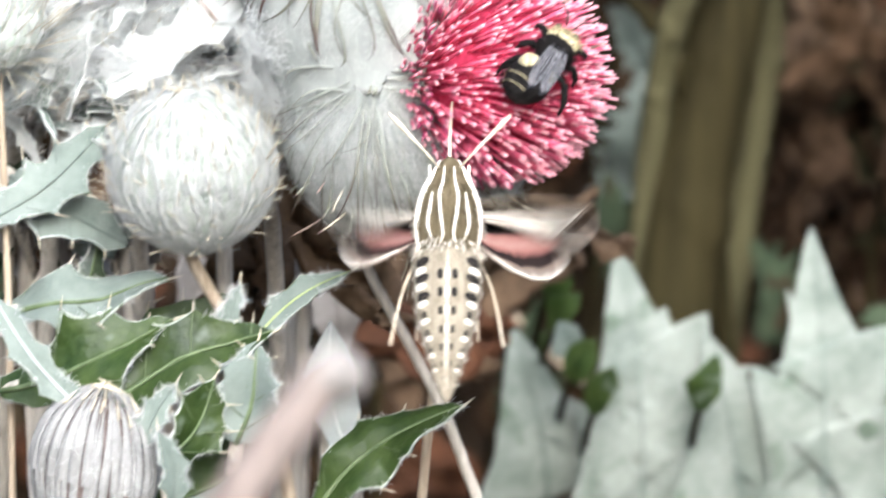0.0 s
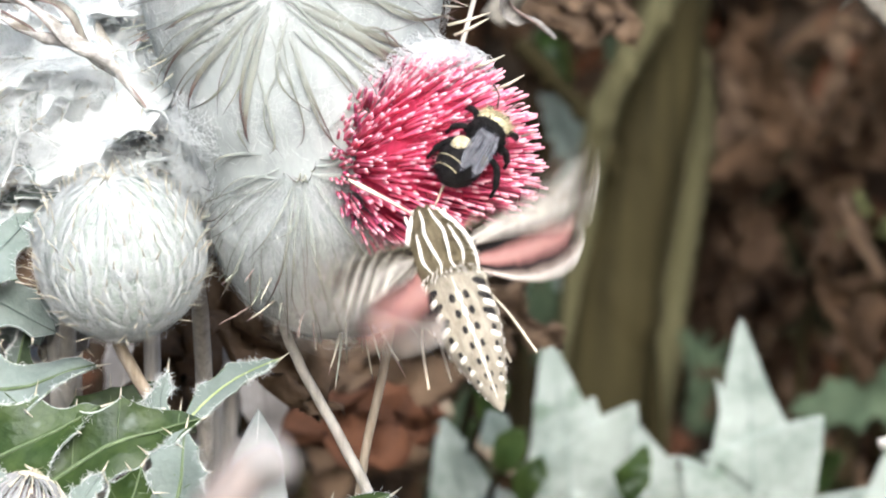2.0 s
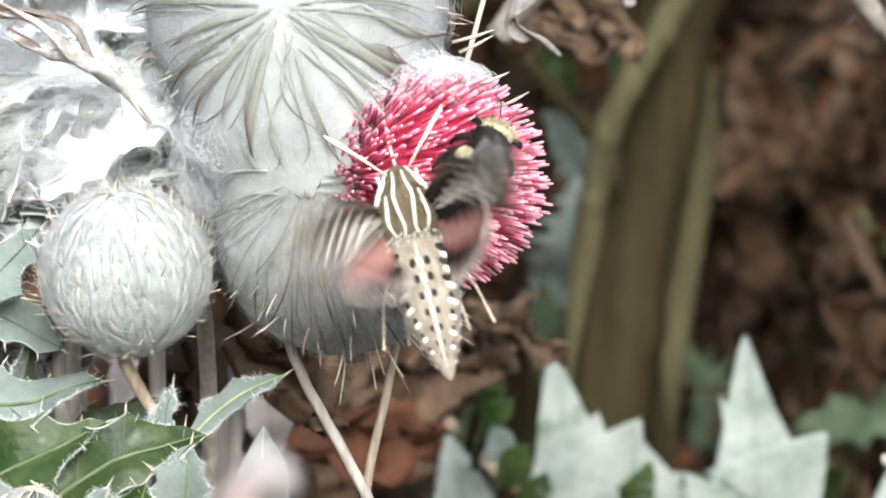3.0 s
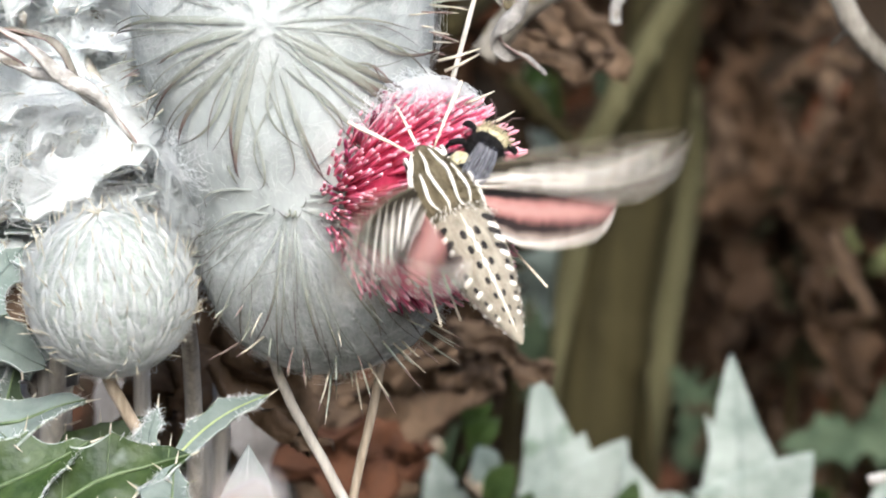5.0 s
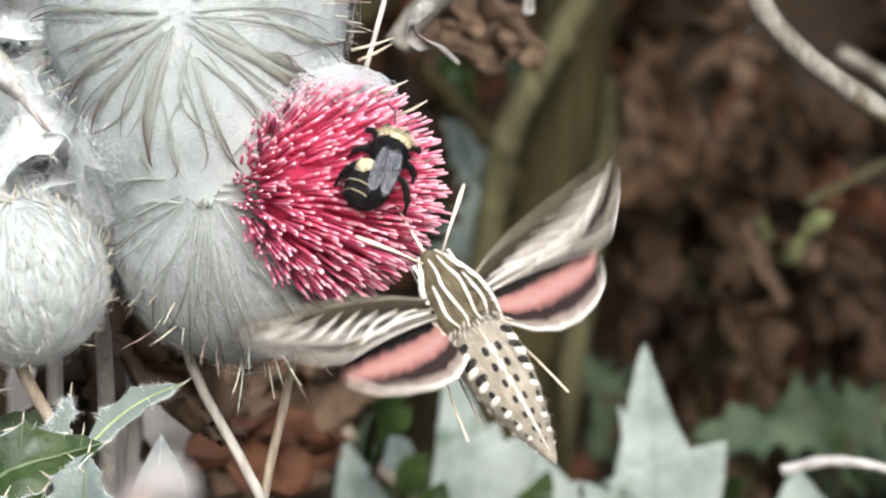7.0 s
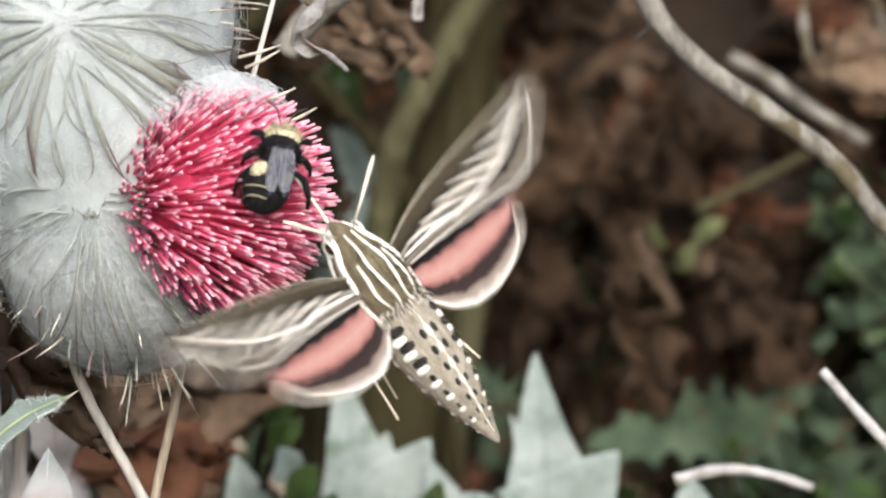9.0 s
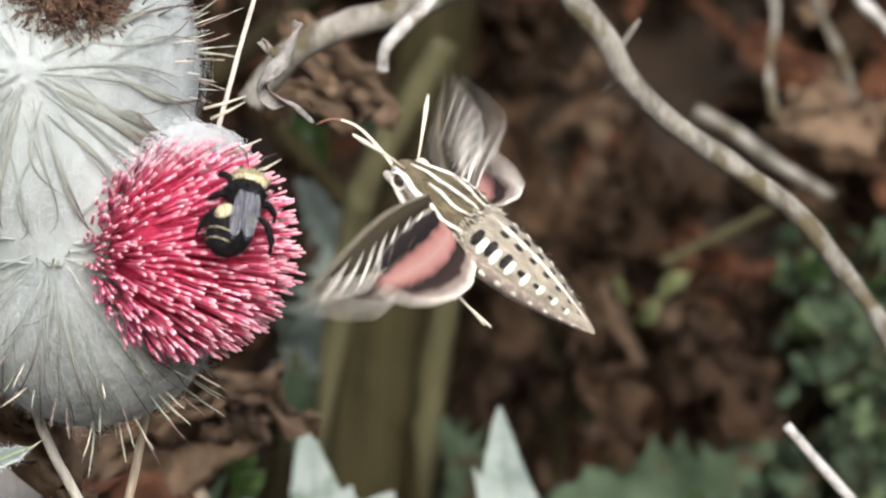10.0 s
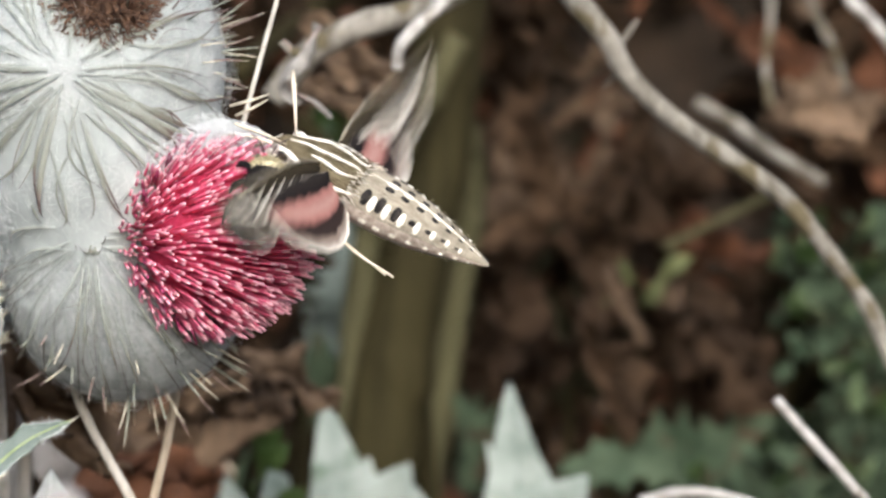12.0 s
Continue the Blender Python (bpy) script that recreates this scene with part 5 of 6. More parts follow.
single_dry_leaf("reddish brown dry leaf under the thistle", RUST, at(640, 760, 250), (80, 10, 0), 0.034, 0.025, 3.0, 0.8)
single_dry_leaf("brown dry leaf under the thistle", DRY_TAN, at(600, 700, 280), (60, 40, 30), 0.045, 0.034, 2.5, 1.2)
single_dry_leaf("tan curled dry leaf beside the tendril", DRY_TAN, at(1010, 50, 270), (80, 15, 20), 0.024, 0.015, 4.5, 1.4)
single_dry_leaf("pale brown dry leaf above the flower", DRY_TAN, at(1040, -5, 300), (70, 30, -10), 0.032, 0.016, 3.0, -1.4)
single_dry_leaf("tan brown dry leaf under the thistle", DRY_TAN, at(720, 680, 290), (90, -30, 10), 0.045, 0.034, 2.5, 0.6)
single_dry_leaf("pale withered leaf among the stalks", DRY_TAN, at(470, 600, 90), (85, 60, 10), 0.04, 0.022, 3.0, 0.6)
single_dry_leaf("pale withered leaf under the buds", DRY_TAN, at(330, 640, 110), (80, -70, 10), 0.04, 0.026, 2.5, 0.8)
single_dry_leaf("pale tan narrow dry leaf hanging in the shade", DRY_TAN, at(1530, 440, 520), (85, 65, 10), 0.022, 0.006, 3.0, 0.6)
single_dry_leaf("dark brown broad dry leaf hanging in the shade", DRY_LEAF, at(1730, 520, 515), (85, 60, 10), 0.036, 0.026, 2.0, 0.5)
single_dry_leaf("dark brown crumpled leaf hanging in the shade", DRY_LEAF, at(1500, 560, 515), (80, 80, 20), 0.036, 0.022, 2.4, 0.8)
single_dry_leaf("pale round dry leaf on the bank", DRY_TAN, at(1900, 60, 500), (85, 10, 10), 0.026, 0.022, 1.5, 0.3)

# a faded bud that stands close before the lens
def near_bud():
    bud = thing("thistle_bud", "faded pale thistle bud close to the lens", "flower bud", "thistle buds")
    c = at(478, 832, -480)
    part("bud", Shape().ball(c, (0.0029, 0.0029, 0.0034), 20, 28, 0, 0.1, 4), [FADED], bud)
    for k in range(14):
        a = k * 0.45
        p = c + Vector((0.0023 * math.cos(a), 0.0023 * math.sin(a), -0.0026))
        part("bract", Shape().tube([p, p + Vector((0.0007 * math.cos(a), 0.0007 * math.sin(a), 0.0026)), p + Vector((-0.0004 * math.cos(a), -0.0004 * math.sin(a), 0.0052))], [0.0005, 0.0007, 0.0002], 6), [FADED], bud)
    stem_to_ground(bud, [at(462, 830, -480), at(410, 900, -480), at(345, 985, -480), at(270, 1090, -480)], 0.0028, FADED_STEM, foot=(-0.06, 0.9))


near_bud()


# ---- hawk moth: +y is forward, +z its back, millimetres ----
MM = 0.001


def lathe(profile, lift=lambda y: 0.0):
    """Half width and half height along y, with a skin function for marks that lie on it."""
    ys = [p[0] for p in profile]

    def size(y):
        return np.interp(y, ys, [p[1] for p in profile]), np.interp(y, ys, [p[2] for p in profile])

    def skin(y, deg, proud=0.0):
        """deg: 0 is the back, positive to its right."""
        a, b = size(y)
        q = radians(deg)
        return Vector(((a + proud) * math.sin(q), y, (b + proud) * math.cos(q) + lift(y))) * MM
    return skin


BODY = [(-31.0, 0.2, 0.2), (-30, 0.9, 0.6), (-27, 1.9, 1.6), (-22, 3.5, 3.1), (-16, 5.0, 4.5), (-10, 5.9, 5.2), (-5, 5.9, 5.4), (-2, 5.6, 5.4), (2, 6.0, 5.7), (6, 5.6, 5.5), (9, 4.4, 4.7),
        (11.5, 3.3, 3.9), (13, 2.9, 3.3), (14.8, 2.0, 2.4), (15.8, 1.1, 1.4), (16.4, 0.3, 0.4)]
moth_skin = lathe(BODY, lambda y: -0.6 + 0.12 * max(0, -y) ** 0.8 * 0.4)


def body_sheet(y0, y1, ny, mat, ring=28):
    s = Shape()
    s.sheet(lambda u, v: moth_skin(y0 + (y1 - y0) * u, 360 * v - 180), ny, ring, mat, True)
    return s


def mark(y0, y1, d0, d1, proud=0.12, ny=4, nd=4, round_ends=True):
    """A raised tuft of scales on the body."""
    s = Shape()

    def fn(u, v):
        k = math.sqrt(max(0.02, 1 - (2 * u - 1) ** 2)) if round_ends else 1
        mid = (d0 + d1) / 2
        edge = min(u, v, 1 - u, 1 - v)
        return moth_skin(y0 + (y1 - y0) * u, mid + (d1 - d0) * (v - 0.5) * k, proud if edge > 0.01 else -0.15)
    s.sheet(fn, ny, nd)
    return s


def streak(points, wide, proud=0.14):
    """A line of pale scales along the body: (y, degrees) points."""
    line = [moth_skin(y, d, proud) for y, d in points]
    line = curve_through(line, 4)
    n = len(line)
    return Shape().tube(line, [wide * MM * (0.35 + 0.65 * math.sin(math.pi * min(1, (i + 0.6) / n * 1.05))) for i in range(n)], 6)


def fuzz(y0, y1, n, length, thick, spread=(-110, 110)):
    s = Shape()
    for i in range(n):
        y, d = random.uniform(y0, y1), random.uniform(*spread)
        p = moth_skin(y, d)
        out = (moth_skin(y, d, 1) - p).normalized()
        q = p + (out * random.uniform(0.3, 0.7) + Vector((random.uniform(-0.3, 0.3), -1, 0))) * length * MM * random.uniform(0.6, 1.2)
        s.tube([p, (p + q) / 2 + out * 0.1 * MM, q], [thick * MM, thick * MM * 0.8, thick * MM * 0.2], 3, 0, False)
    return s


def wing_edges(kind):
    if kind == "fore":
        lead = lambda u: 2.2 + 3.0 * math.sin(math.pi * min(1, u * 1.05)) * (1 - u) - 1.5 * u * u
        chord = lambda u: np.interp(u, [0, 0.1, 0.25, 0.45, 0.58, 0.68, 0.8, 0.9, 0.96, 1.0], [4.2, 6.0, 8.4, 11.0, 12.6, 11.6, 8.2, 4.8, 2.5, 0.4])
        return 42.5, lead, chord
    lead = lambda u: 3.2 + 2.0 * u - 3.6 * u ** 4
    chord = lambda u: np.interp(u, [0, 0.12, 0.3, 0.5, 0.7, 0.85, 0.95, 1.0], [7.5, 12.0, 14.6, 14.6, 12.6, 9.6, 5.8, 1.6])
    return 24.8, lead, chord


def wing_shape(kind, side):
    span, lead, chord = wing_edges(kind)

    def skin(u, v):
        y = lead(u) - chord(u) * v
        z = 1.6 * math.sin(math.pi * u * 0.5) * (v - 0.3) * -0.5 - 1.4 * u * u + 0.12 * math.sin(v * 26)
        return Vector((side * span * u, y, z)) * MM
    return skin


def build_wing(moth, kind, side, mat):
    name = "forewing" if kind == "fore" else "hindwing"
    skin = wing_shape(kind, side)
    s = Shape().sheet(skin, 36, 18)
    wing = part(name, s, [mat], moth, "olive-brown forewing with cream veins" if kind == "fore" else "pink hindwing banded with black")
    solid = wing.modifiers.new("thickness", "SOLIDIFY")
    solid.thickness, solid.offset = 0.00012, 0
    up = Vector((0, 0, 0.00012))
    below = Shape().sheet(lambda u, v: skin(0.02 + 0.96 * u, 0.01 + 0.98 * v) - up * 2.2, 36, 18)
    lining = part("underside", below, [UNDER_FORE if kind == "fore" else UNDER_HIND], wing, "pale tan underside")
    thin = lining.modifiers.new("thickness", "SOLIDIFY")
    thin.thickness, thin.offset = 0.00008, 0

    def line(points, r, mat2, nm):
        part(nm, Shape().tube([skin(u, v) + up for u, v in points], r, 4), [mat2], wing)
    if kind == "fore":
        slant = [(0.30 + 0.11 * i, 0.84 - 0.085 * i) for i in range(7)]
        for k in range(7):
            u1, v1 = slant[0][0] + 0.09 * k + 0.04, slant[0][1] - 0.0695 * k - 0.03
            u0, v0 = u1 - 0.25 + 0.01 * k, v1 - 0.36 + 0.025 * k
            line([(u0 + (u1 - u0) * i / 6, max(0.05, v0 + (v1 - v0) * i / 6)) for i in range(7)], [x * MM for x in (0.08, 0.16, 0.22, 0.26, 0.26, 0.22, 0.12)], CREAM, "vein")
        line(slant, [x * MM for x in (0.3, 0.34, 0.34, 0.32, 0.28, 0.2, 0.08)], CREAM, "pale_streak")
        line([(0.04 + 0.07 * i, 0.66 + 0.03 * i) for i in range(7)], [x * MM for x in (0.26, 0.34, 0.34, 0.32, 0.3, 0.26, 0.22)], CREAM, "pale_streak")
        line([(0.02 + i * 0.155, 0.02) for i in range(7)], [0.28 * MM] * 6 + [0.12 * MM], FUR_TAN, "leading_edge")
        line([(0.03 + i * 0.13, 0.985) for i in range(8)], 0.17 * MM, CREAM, "fringe")
    else:
        line([(0.03 + i * 0.12, 0.985) for i in range(9)][:9], 0.19 * MM, CREAM, "fringe")
    return wing


def build_moth():
    moth = thing("hawk_moth", "white-striped olive hawk moth hovering with pink hindwings", "moth")
    tone = lambda u, v: 0 if abs(v - 0.5) < 0.21 else (1 if abs(v - 0.5) < 0.33 else 2)
    part("abdomen", body_sheet(-31, -3, 40, tone), [FUR_TAN, FUR_FLANK, FUR_BELLY], moth, "tan abdomen with pinkish flanks")
    thorax = part("thorax", body_sheet(-3.5, 10.5, 20, lambda u, v: 0 if abs(v - 0.5) < 0.2 else 1), [FUR_OLIVE, FUR_BELLY], moth, "olive furry thorax")
    head = part("head", body_sheet(10.3, 16.4, 12, lambda u, v: 0 if abs(v - 0.5) < 0.17 else 1), [FUR_OLIVE, FUR_BELLY], moth, "olive head with pale sides")
    # cream stripes over head and thorax
    for s in (-1, 1):
        for pts, w in (([(15.2, 62 * s), (12, 60 * s), (9, 66 * s), (5, 62 * s), (1, 66 * s), (-3, 60 * s)], 0.66),
                       ([(13, 16 * s), (9.5, 14 * s), (6.5, 17 * s), (2.5, 13 * s), (-1, 9 * s), (-3, 14 * s)], 0.34),
                       ([(7.5, 34 * s), (4.5, 33 * s), (1, 36 * s), (-2.2, 28 * s)], 0.36)):
            part("stripe", streak(pts, w), [CREAM], thorax)
    fz = fuzz(-3, 10, 700, 1.2, 0.06, (-70, 70))
    part("thorax_fur", fz, [FUR_OLIVE], thorax, kind="stuff")
    part("breast_fur", fuzz(-3, 12, 500, 1.2, 0.07, (75, 180)), [FUR_BELLY], thorax, kind="stuff")
    part("breast_fur", fuzz(-3, 12, 500, 1.2, 0.07, (-180, -75)), [FUR_BELLY], thorax, kind="stuff")
    part("collar_fur", fuzz(-3.5, -1.5, 90, 1.6, 0.1, (-75, 75)), [CREAM], thorax, kind="stuff")
    part("abdomen_fur", fuzz(-27, -4, 260, 0.9, 0.05, (-130, 130)), [FUR_TAN], moth, kind="stuff")
    # rows of marks down the back
    segs = [-5.2, -8.4, -11.8, -15.2, -18.5, -21.6, -24.4, -26.8]
    for i, y in enumerate(segs):
        k = 1 - 0.085 * i
        for s in (-1, 1):
            if i < 7:
                wide = (22 if i < 3 else 11) * (1 if i < 3 else k)
                part("black_spot", mark(y - 0.7 - 0.9 * k, y + 0.7 * k, s * (50 - wide), s * (50 + wide), 0.2), [BLACK], moth)
                part("white_spot", mark(y - 3.0 * k, y - 1.2 * k, s * 34, s * (78 if i < 4 else 70), 0.19), [CREAM], moth)
            part("flank_spot", mark(y - 2.6 * k, y - 0.6 * k, s * 92, s * 112, 0.2), [CREAM], moth)
            if i > 0:
                part("back_spot", mark(y - 1.6 * k, y + 1.1 * k, s * 6, s * 19, 0.22), [BLACK], moth)
        if i > 0:
            part("back_fleck", mark(y - 1.9 * k, y + 1.4 * k, -5, 5, 0.24), [CREAM], moth)
    part("back_line", streak([(-4, 0), (-10, 0), (-17, 0), (-24, 0), (-29, 0)], 0.12, 0.1), [CREAM], moth)
    for s in (-1, 1):
        e = moth_skin(12.6, 78 * s)
        part("eye", Shape().ball(e, (0.9 * MM, 1.25 * MM, 1.25 * MM), 12, 16), [EYE_DARK], head, "dark eye ringed with cream")
        ringpts = [e + Vector((0.45 * s, 1.55 * math.cos(a), 1.55 * math.sin(a))) * MM for a in np.linspace(0, 6.28, 15)]
        part("eye_ring", Shape().tube(ringpts, 0.3 * MM, 5), [CREAM], head)
        part("cheek_stripe", streak([(15.0, 104 * s), (12.0, 112 * s), (8.5, 106 * s), (5.0, 98 * s)], 0.5), [CREAM], head)
        part("cheek_shade", streak([(11.0, 90 * s), (8.0, 86 * s), (4.0, 82 * s), (0.5, 80 * s)], 0.45, 0.05), [FUR_OLIVE], head)
        a0 = moth_skin(13.2, 40 * s)
        a1 = a0 + Vector((8.8 * s, 7.6, 5.6)) * MM
        part("antenna", Shape().tube([a0, a0.lerp(a1, 0.35) + Vector((0, 0, 0.3 * MM)), a0.lerp(a1, 0.8), a1], [0.16 * MM, 0.25 * MM, 0.46 * MM, 0.22 * MM], 6), [ANTENNA], head, "cream club-ended antenna")
        part("palp", Shape().ball(moth_skin(15.0, 140 * s), (0.9 * MM, 1.9 * MM, 0.9 * MM), 8, 10), [FUR_BELLY], head)
        for lg, (p0, p1, p2) in enumerate((((3.4, 3, -4.2), (7.6, -6, -6.6), (9.8, -17.5, -5.6)), ((2.6, 7, -4.4), (4.4, -2.0, -8.2), (5.4, -14.5, -10.0)))):
            pts = [Vector((p[0] * s, p[1], p[2])) * MM for p in (p0, p1, p2)]
            part("leg", Shape().tube(curve_through(pts, 4), [0.3 * MM] * 4 + [0.22 * MM] * 4 + [0.18 * MM], 6), [ANTENNA], moth, "thin cream leg")
    nose = Vector((0, 16.0, -1.0)) * MM
    origin = Vector((0, 0, 0))
    reach = [Vector(p) * MM for p in ((0, 5, 1.2), (0.2, 10, 1.2), (0.4, 14.5, -1.2), (0.5, 17.0, -4.8))]
    proboscis = part("proboscis", Shape().tube(curve_through([origin, *reach], 5), [0.3 * MM] * 9 + [0.25 * MM] * 6 + [0.18 * MM] * 5 + [0.08 * MM], 6, [0] * 13 + [1] * 7), [ANTENNA, PROBOSCIS], head, "long thin proboscis", where=Matrix.Translation(nose))
    wings = {}
    for s, key in ((1, "right"), (-1, "left")):
        wings["fore", key] = build_wing(moth, "fore", s, FOREWING)
        wings["hind", key] = build_wing(moth, "hind", s, HINDWING)
    return moth, wings, proboscis


# ---- bumblebee ----
def build_bee():
    MM = 0.00113
    bee = thing("bumblebee", "black bumblebee with yellow collar feeding on the florets", "bee")
    part("thorax", Shape().ball((0, 2.4 * MM, 0.6 * MM), (3.1 * MM, 3.0 * MM, 2.9 * MM), 16, 22), [BEE_BLACK], bee, "black furry thorax")
    part("collar", Shape().ball((0.2 * MM, 4.4 * MM, 0.7 * MM), (2.7 * MM, 1.5 * MM, 2.4 * MM), 14, 20, 0, 0.12, 6), [BEE_YELLOW], bee, "pale yellow furry collar")
    tail = pose(0, 0, 0, 0, 0, -11)  # the abdomen bends aside from under the wings
    abdomen = part("abdomen", Shape().ball((-0.4 * MM, -3.6 * MM, -0.4 * MM), (3.6 * MM, 4.4 * MM, 3.3 * MM), 18, 24), [BEE_BLACK], bee, "glossy black abdomen", where=tail)
    part("abdomen_patch", Shape().ball((-1.7 * MM, -2.4 * MM, 1.55 * MM), (1.95 * MM, 1.8 * MM, 1.3 * MM), 10, 14, 0, 0.12, 6), [BEE_YELLOW], abdomen, "pale yellow patch")
    part("abdomen_patch", Shape().ball((1.9 * MM, -1.8 * MM, 1.4 * MM), (1.0 * MM, 1.1 * MM, 1.0 * MM), 10, 14, 0, 0.12, 6), [BEE_YELLOW], abdomen, "pale yellow patch")
    for y, k in ((-5.2, 0.94), (-6.6, 0.74)):
        part("abdomen_band", Shape().tube([Vector((-0.4 + 3.6 * k * math.sin(a), y, 3.3 * k * math.cos(a) - 0.4)) * MM for a in np.linspace(-1.9, 0.3, 17)], 0.08 * MM, 5), [BEE_YELLOW], abdomen)
    head = part("head", Shape().ball((0.2 * MM, 6.2 * MM, -0.8 * MM), (1.8 * MM, 1.4 * MM, 1.7 * MM), 12, 16), [BEE_BLACK], bee)
    fz, fy = Shape(), Shape()
    for i in range(2200):
        d = Vector([random.gauss(0, 1) for _ in range(3)]).normalized()
        if d.z < -0.4:
            continue
        front = d.y > 0.35 and i % 3
        c, r = (Vector((0.2, 4.3, 0.6)), Vector((2.8, 1.7, 2.5))) if front else ((Vector((0, 2.4, 0.6)), Vector((3.1, 3.0, 2.9))) if i % 2 else (Vector((-1.6, -3.3, -0.4)), Vector((3.5, 4.0, 3.1))))
        p = c + Vector((d.x * r.x, d.y * r.y, d.z * r.z))
        q = p + (d + Vector([random.uniform(-0.4, 0.4) for _ in range(3)])) * random.uniform(0.4, 1.0)
        (fy if front else fz).tube([p * MM, q * MM], [0.05 * MM, 0.02 * MM], 3, 0, False)
    part("black_fur", fz, [BEE_BLACK], bee, kind="stuff")
    part("yellow_fur", fy, [BEE_YELLOW], bee, kind="stuff")
    for s in (-1, 1):
        part("eye", Shape().ball((1.5 * s * MM, 6.9 * MM, -0.4 * MM), (0.6 * MM, 0.8 * MM, 1.1 * MM), 8, 12), [EYE_DARK], head)
        part("antenna", Shape().tube([Vector(p) * MM for p in ((0.6 * s, 7.6, 0.3), (1.4 * s, 9.4, 0.8), (3.0 * s, 10.8, 0.2))], 0.14 * MM, 5), [BEE_LEG], head)

        def film(u, v, s=s):
            w = 2.5 * math.sin(math.pi * min(1, 0.10 + 0.88 * u)) ** 0.7
            return Vector((0.3 + s * (0.8 + 0.25 * u) + (v - 0.5) * w + 0.2 * u, 2.0 - 8.6 * u, 3.55 - 0.2 * u + 0.25 * s * u + 0.2 * math.sin(v * 9))) * MM
        wing = part("wing", Shape().sheet(film, 18, 10), [BEE_WING], bee, "smoky folded wing")
        for v in (0.08, 0.25, 0.42, 0.6, 0.78, 0.93):
            part("wing_vein", Shape().tube([film(0.06 + 0.84 * i / 6, v + 0.03 * math.sin(i)) + Vector((0, 0, 0.06 * MM)) for i in range(7)], 0.05 * MM, 4), [BEE_VEIN], wing)
        for y0, reach, back in ((4.0, 4.2, 2.6), (2.2, 4.9, -0.8), (0.4, 5.4, -4.6)):
            pts = [Vector(p) * MM for p in ((1.8 * s, y0, -1.2), (s * reach * 0.72, y0 + back * 0.35, 0.4), (s * reach, y0 + back * 0.75, -1.4), (s * (reach + 0.3), y0 + back, -3.4))]
            part("leg", Shape().tube(curve_through(pts, 4), [0.5 * MM] * 4 + [0.55 * MM] * 5 + [0.3 * MM] * 4, 7), [BEE_BLACK], bee, "dark bristly leg")
    return bee


moth, wings, proboscis = build_moth()
bee = build_bee()


# ---- what moves ----
def wing_pose(kind, side, sweep, lift, twist=-9, forward=0):
    """A wing on its hinge: sweep forward, lift towards the back, and twist about its length, in degrees."""
    s = 1 if side == "right" else -1
    if kind == "hind":
        sweep += forward - 17 * max(0.3, 1 - max(0, abs(lift) - 25) / 60)
    root = (0.0042 * s, 0.004 if kind == "fore" else 0.0004, 0.0022 if kind == "fore" else 0.0014)
    return Matrix.Translation(root) @ pose(0, 0, 0, 0, 0, s * sweep) @ pose(0, 0, 0, 0, -s * lift, 0) @ pose(0, 0, 0, twist * (1 if kind == "fore" else 0.7), 0, 0)


def stroke_rows(strokes, first):
    """Wing beats at every thirtieth of a second: the seen strokes, and a steady beat between them."""
    rows = []
    marks = [(round(k[0] * FPS), k[first], k[first + 1], k[first + 2], k[first + 3]) for k in strokes]
    for f in range(0, 12 * FPS + 1):
        near = min(range(len(marks)), key=lambda i: abs(marks[i][0] - f))
        off = f - marks[near][0]
        sweep, lift = marks[near][1], marks[near][2]
        way = 1 if near % 2 else -1
        w = min(1, max(0, abs(off) - 1) / 3)
        beat = 2.35 * f
        lift += way * marks[near][3] * max(-1, min(1, off))
        rows.append((f / FPS, sweep * (1 - w) + w * (2 + 18 * math.cos(beat)), lift * (1 - w) + w * (12 + 36 * math.sin(beat)), marks[near][4] * (1 - w) - 9 * w))
    return rows


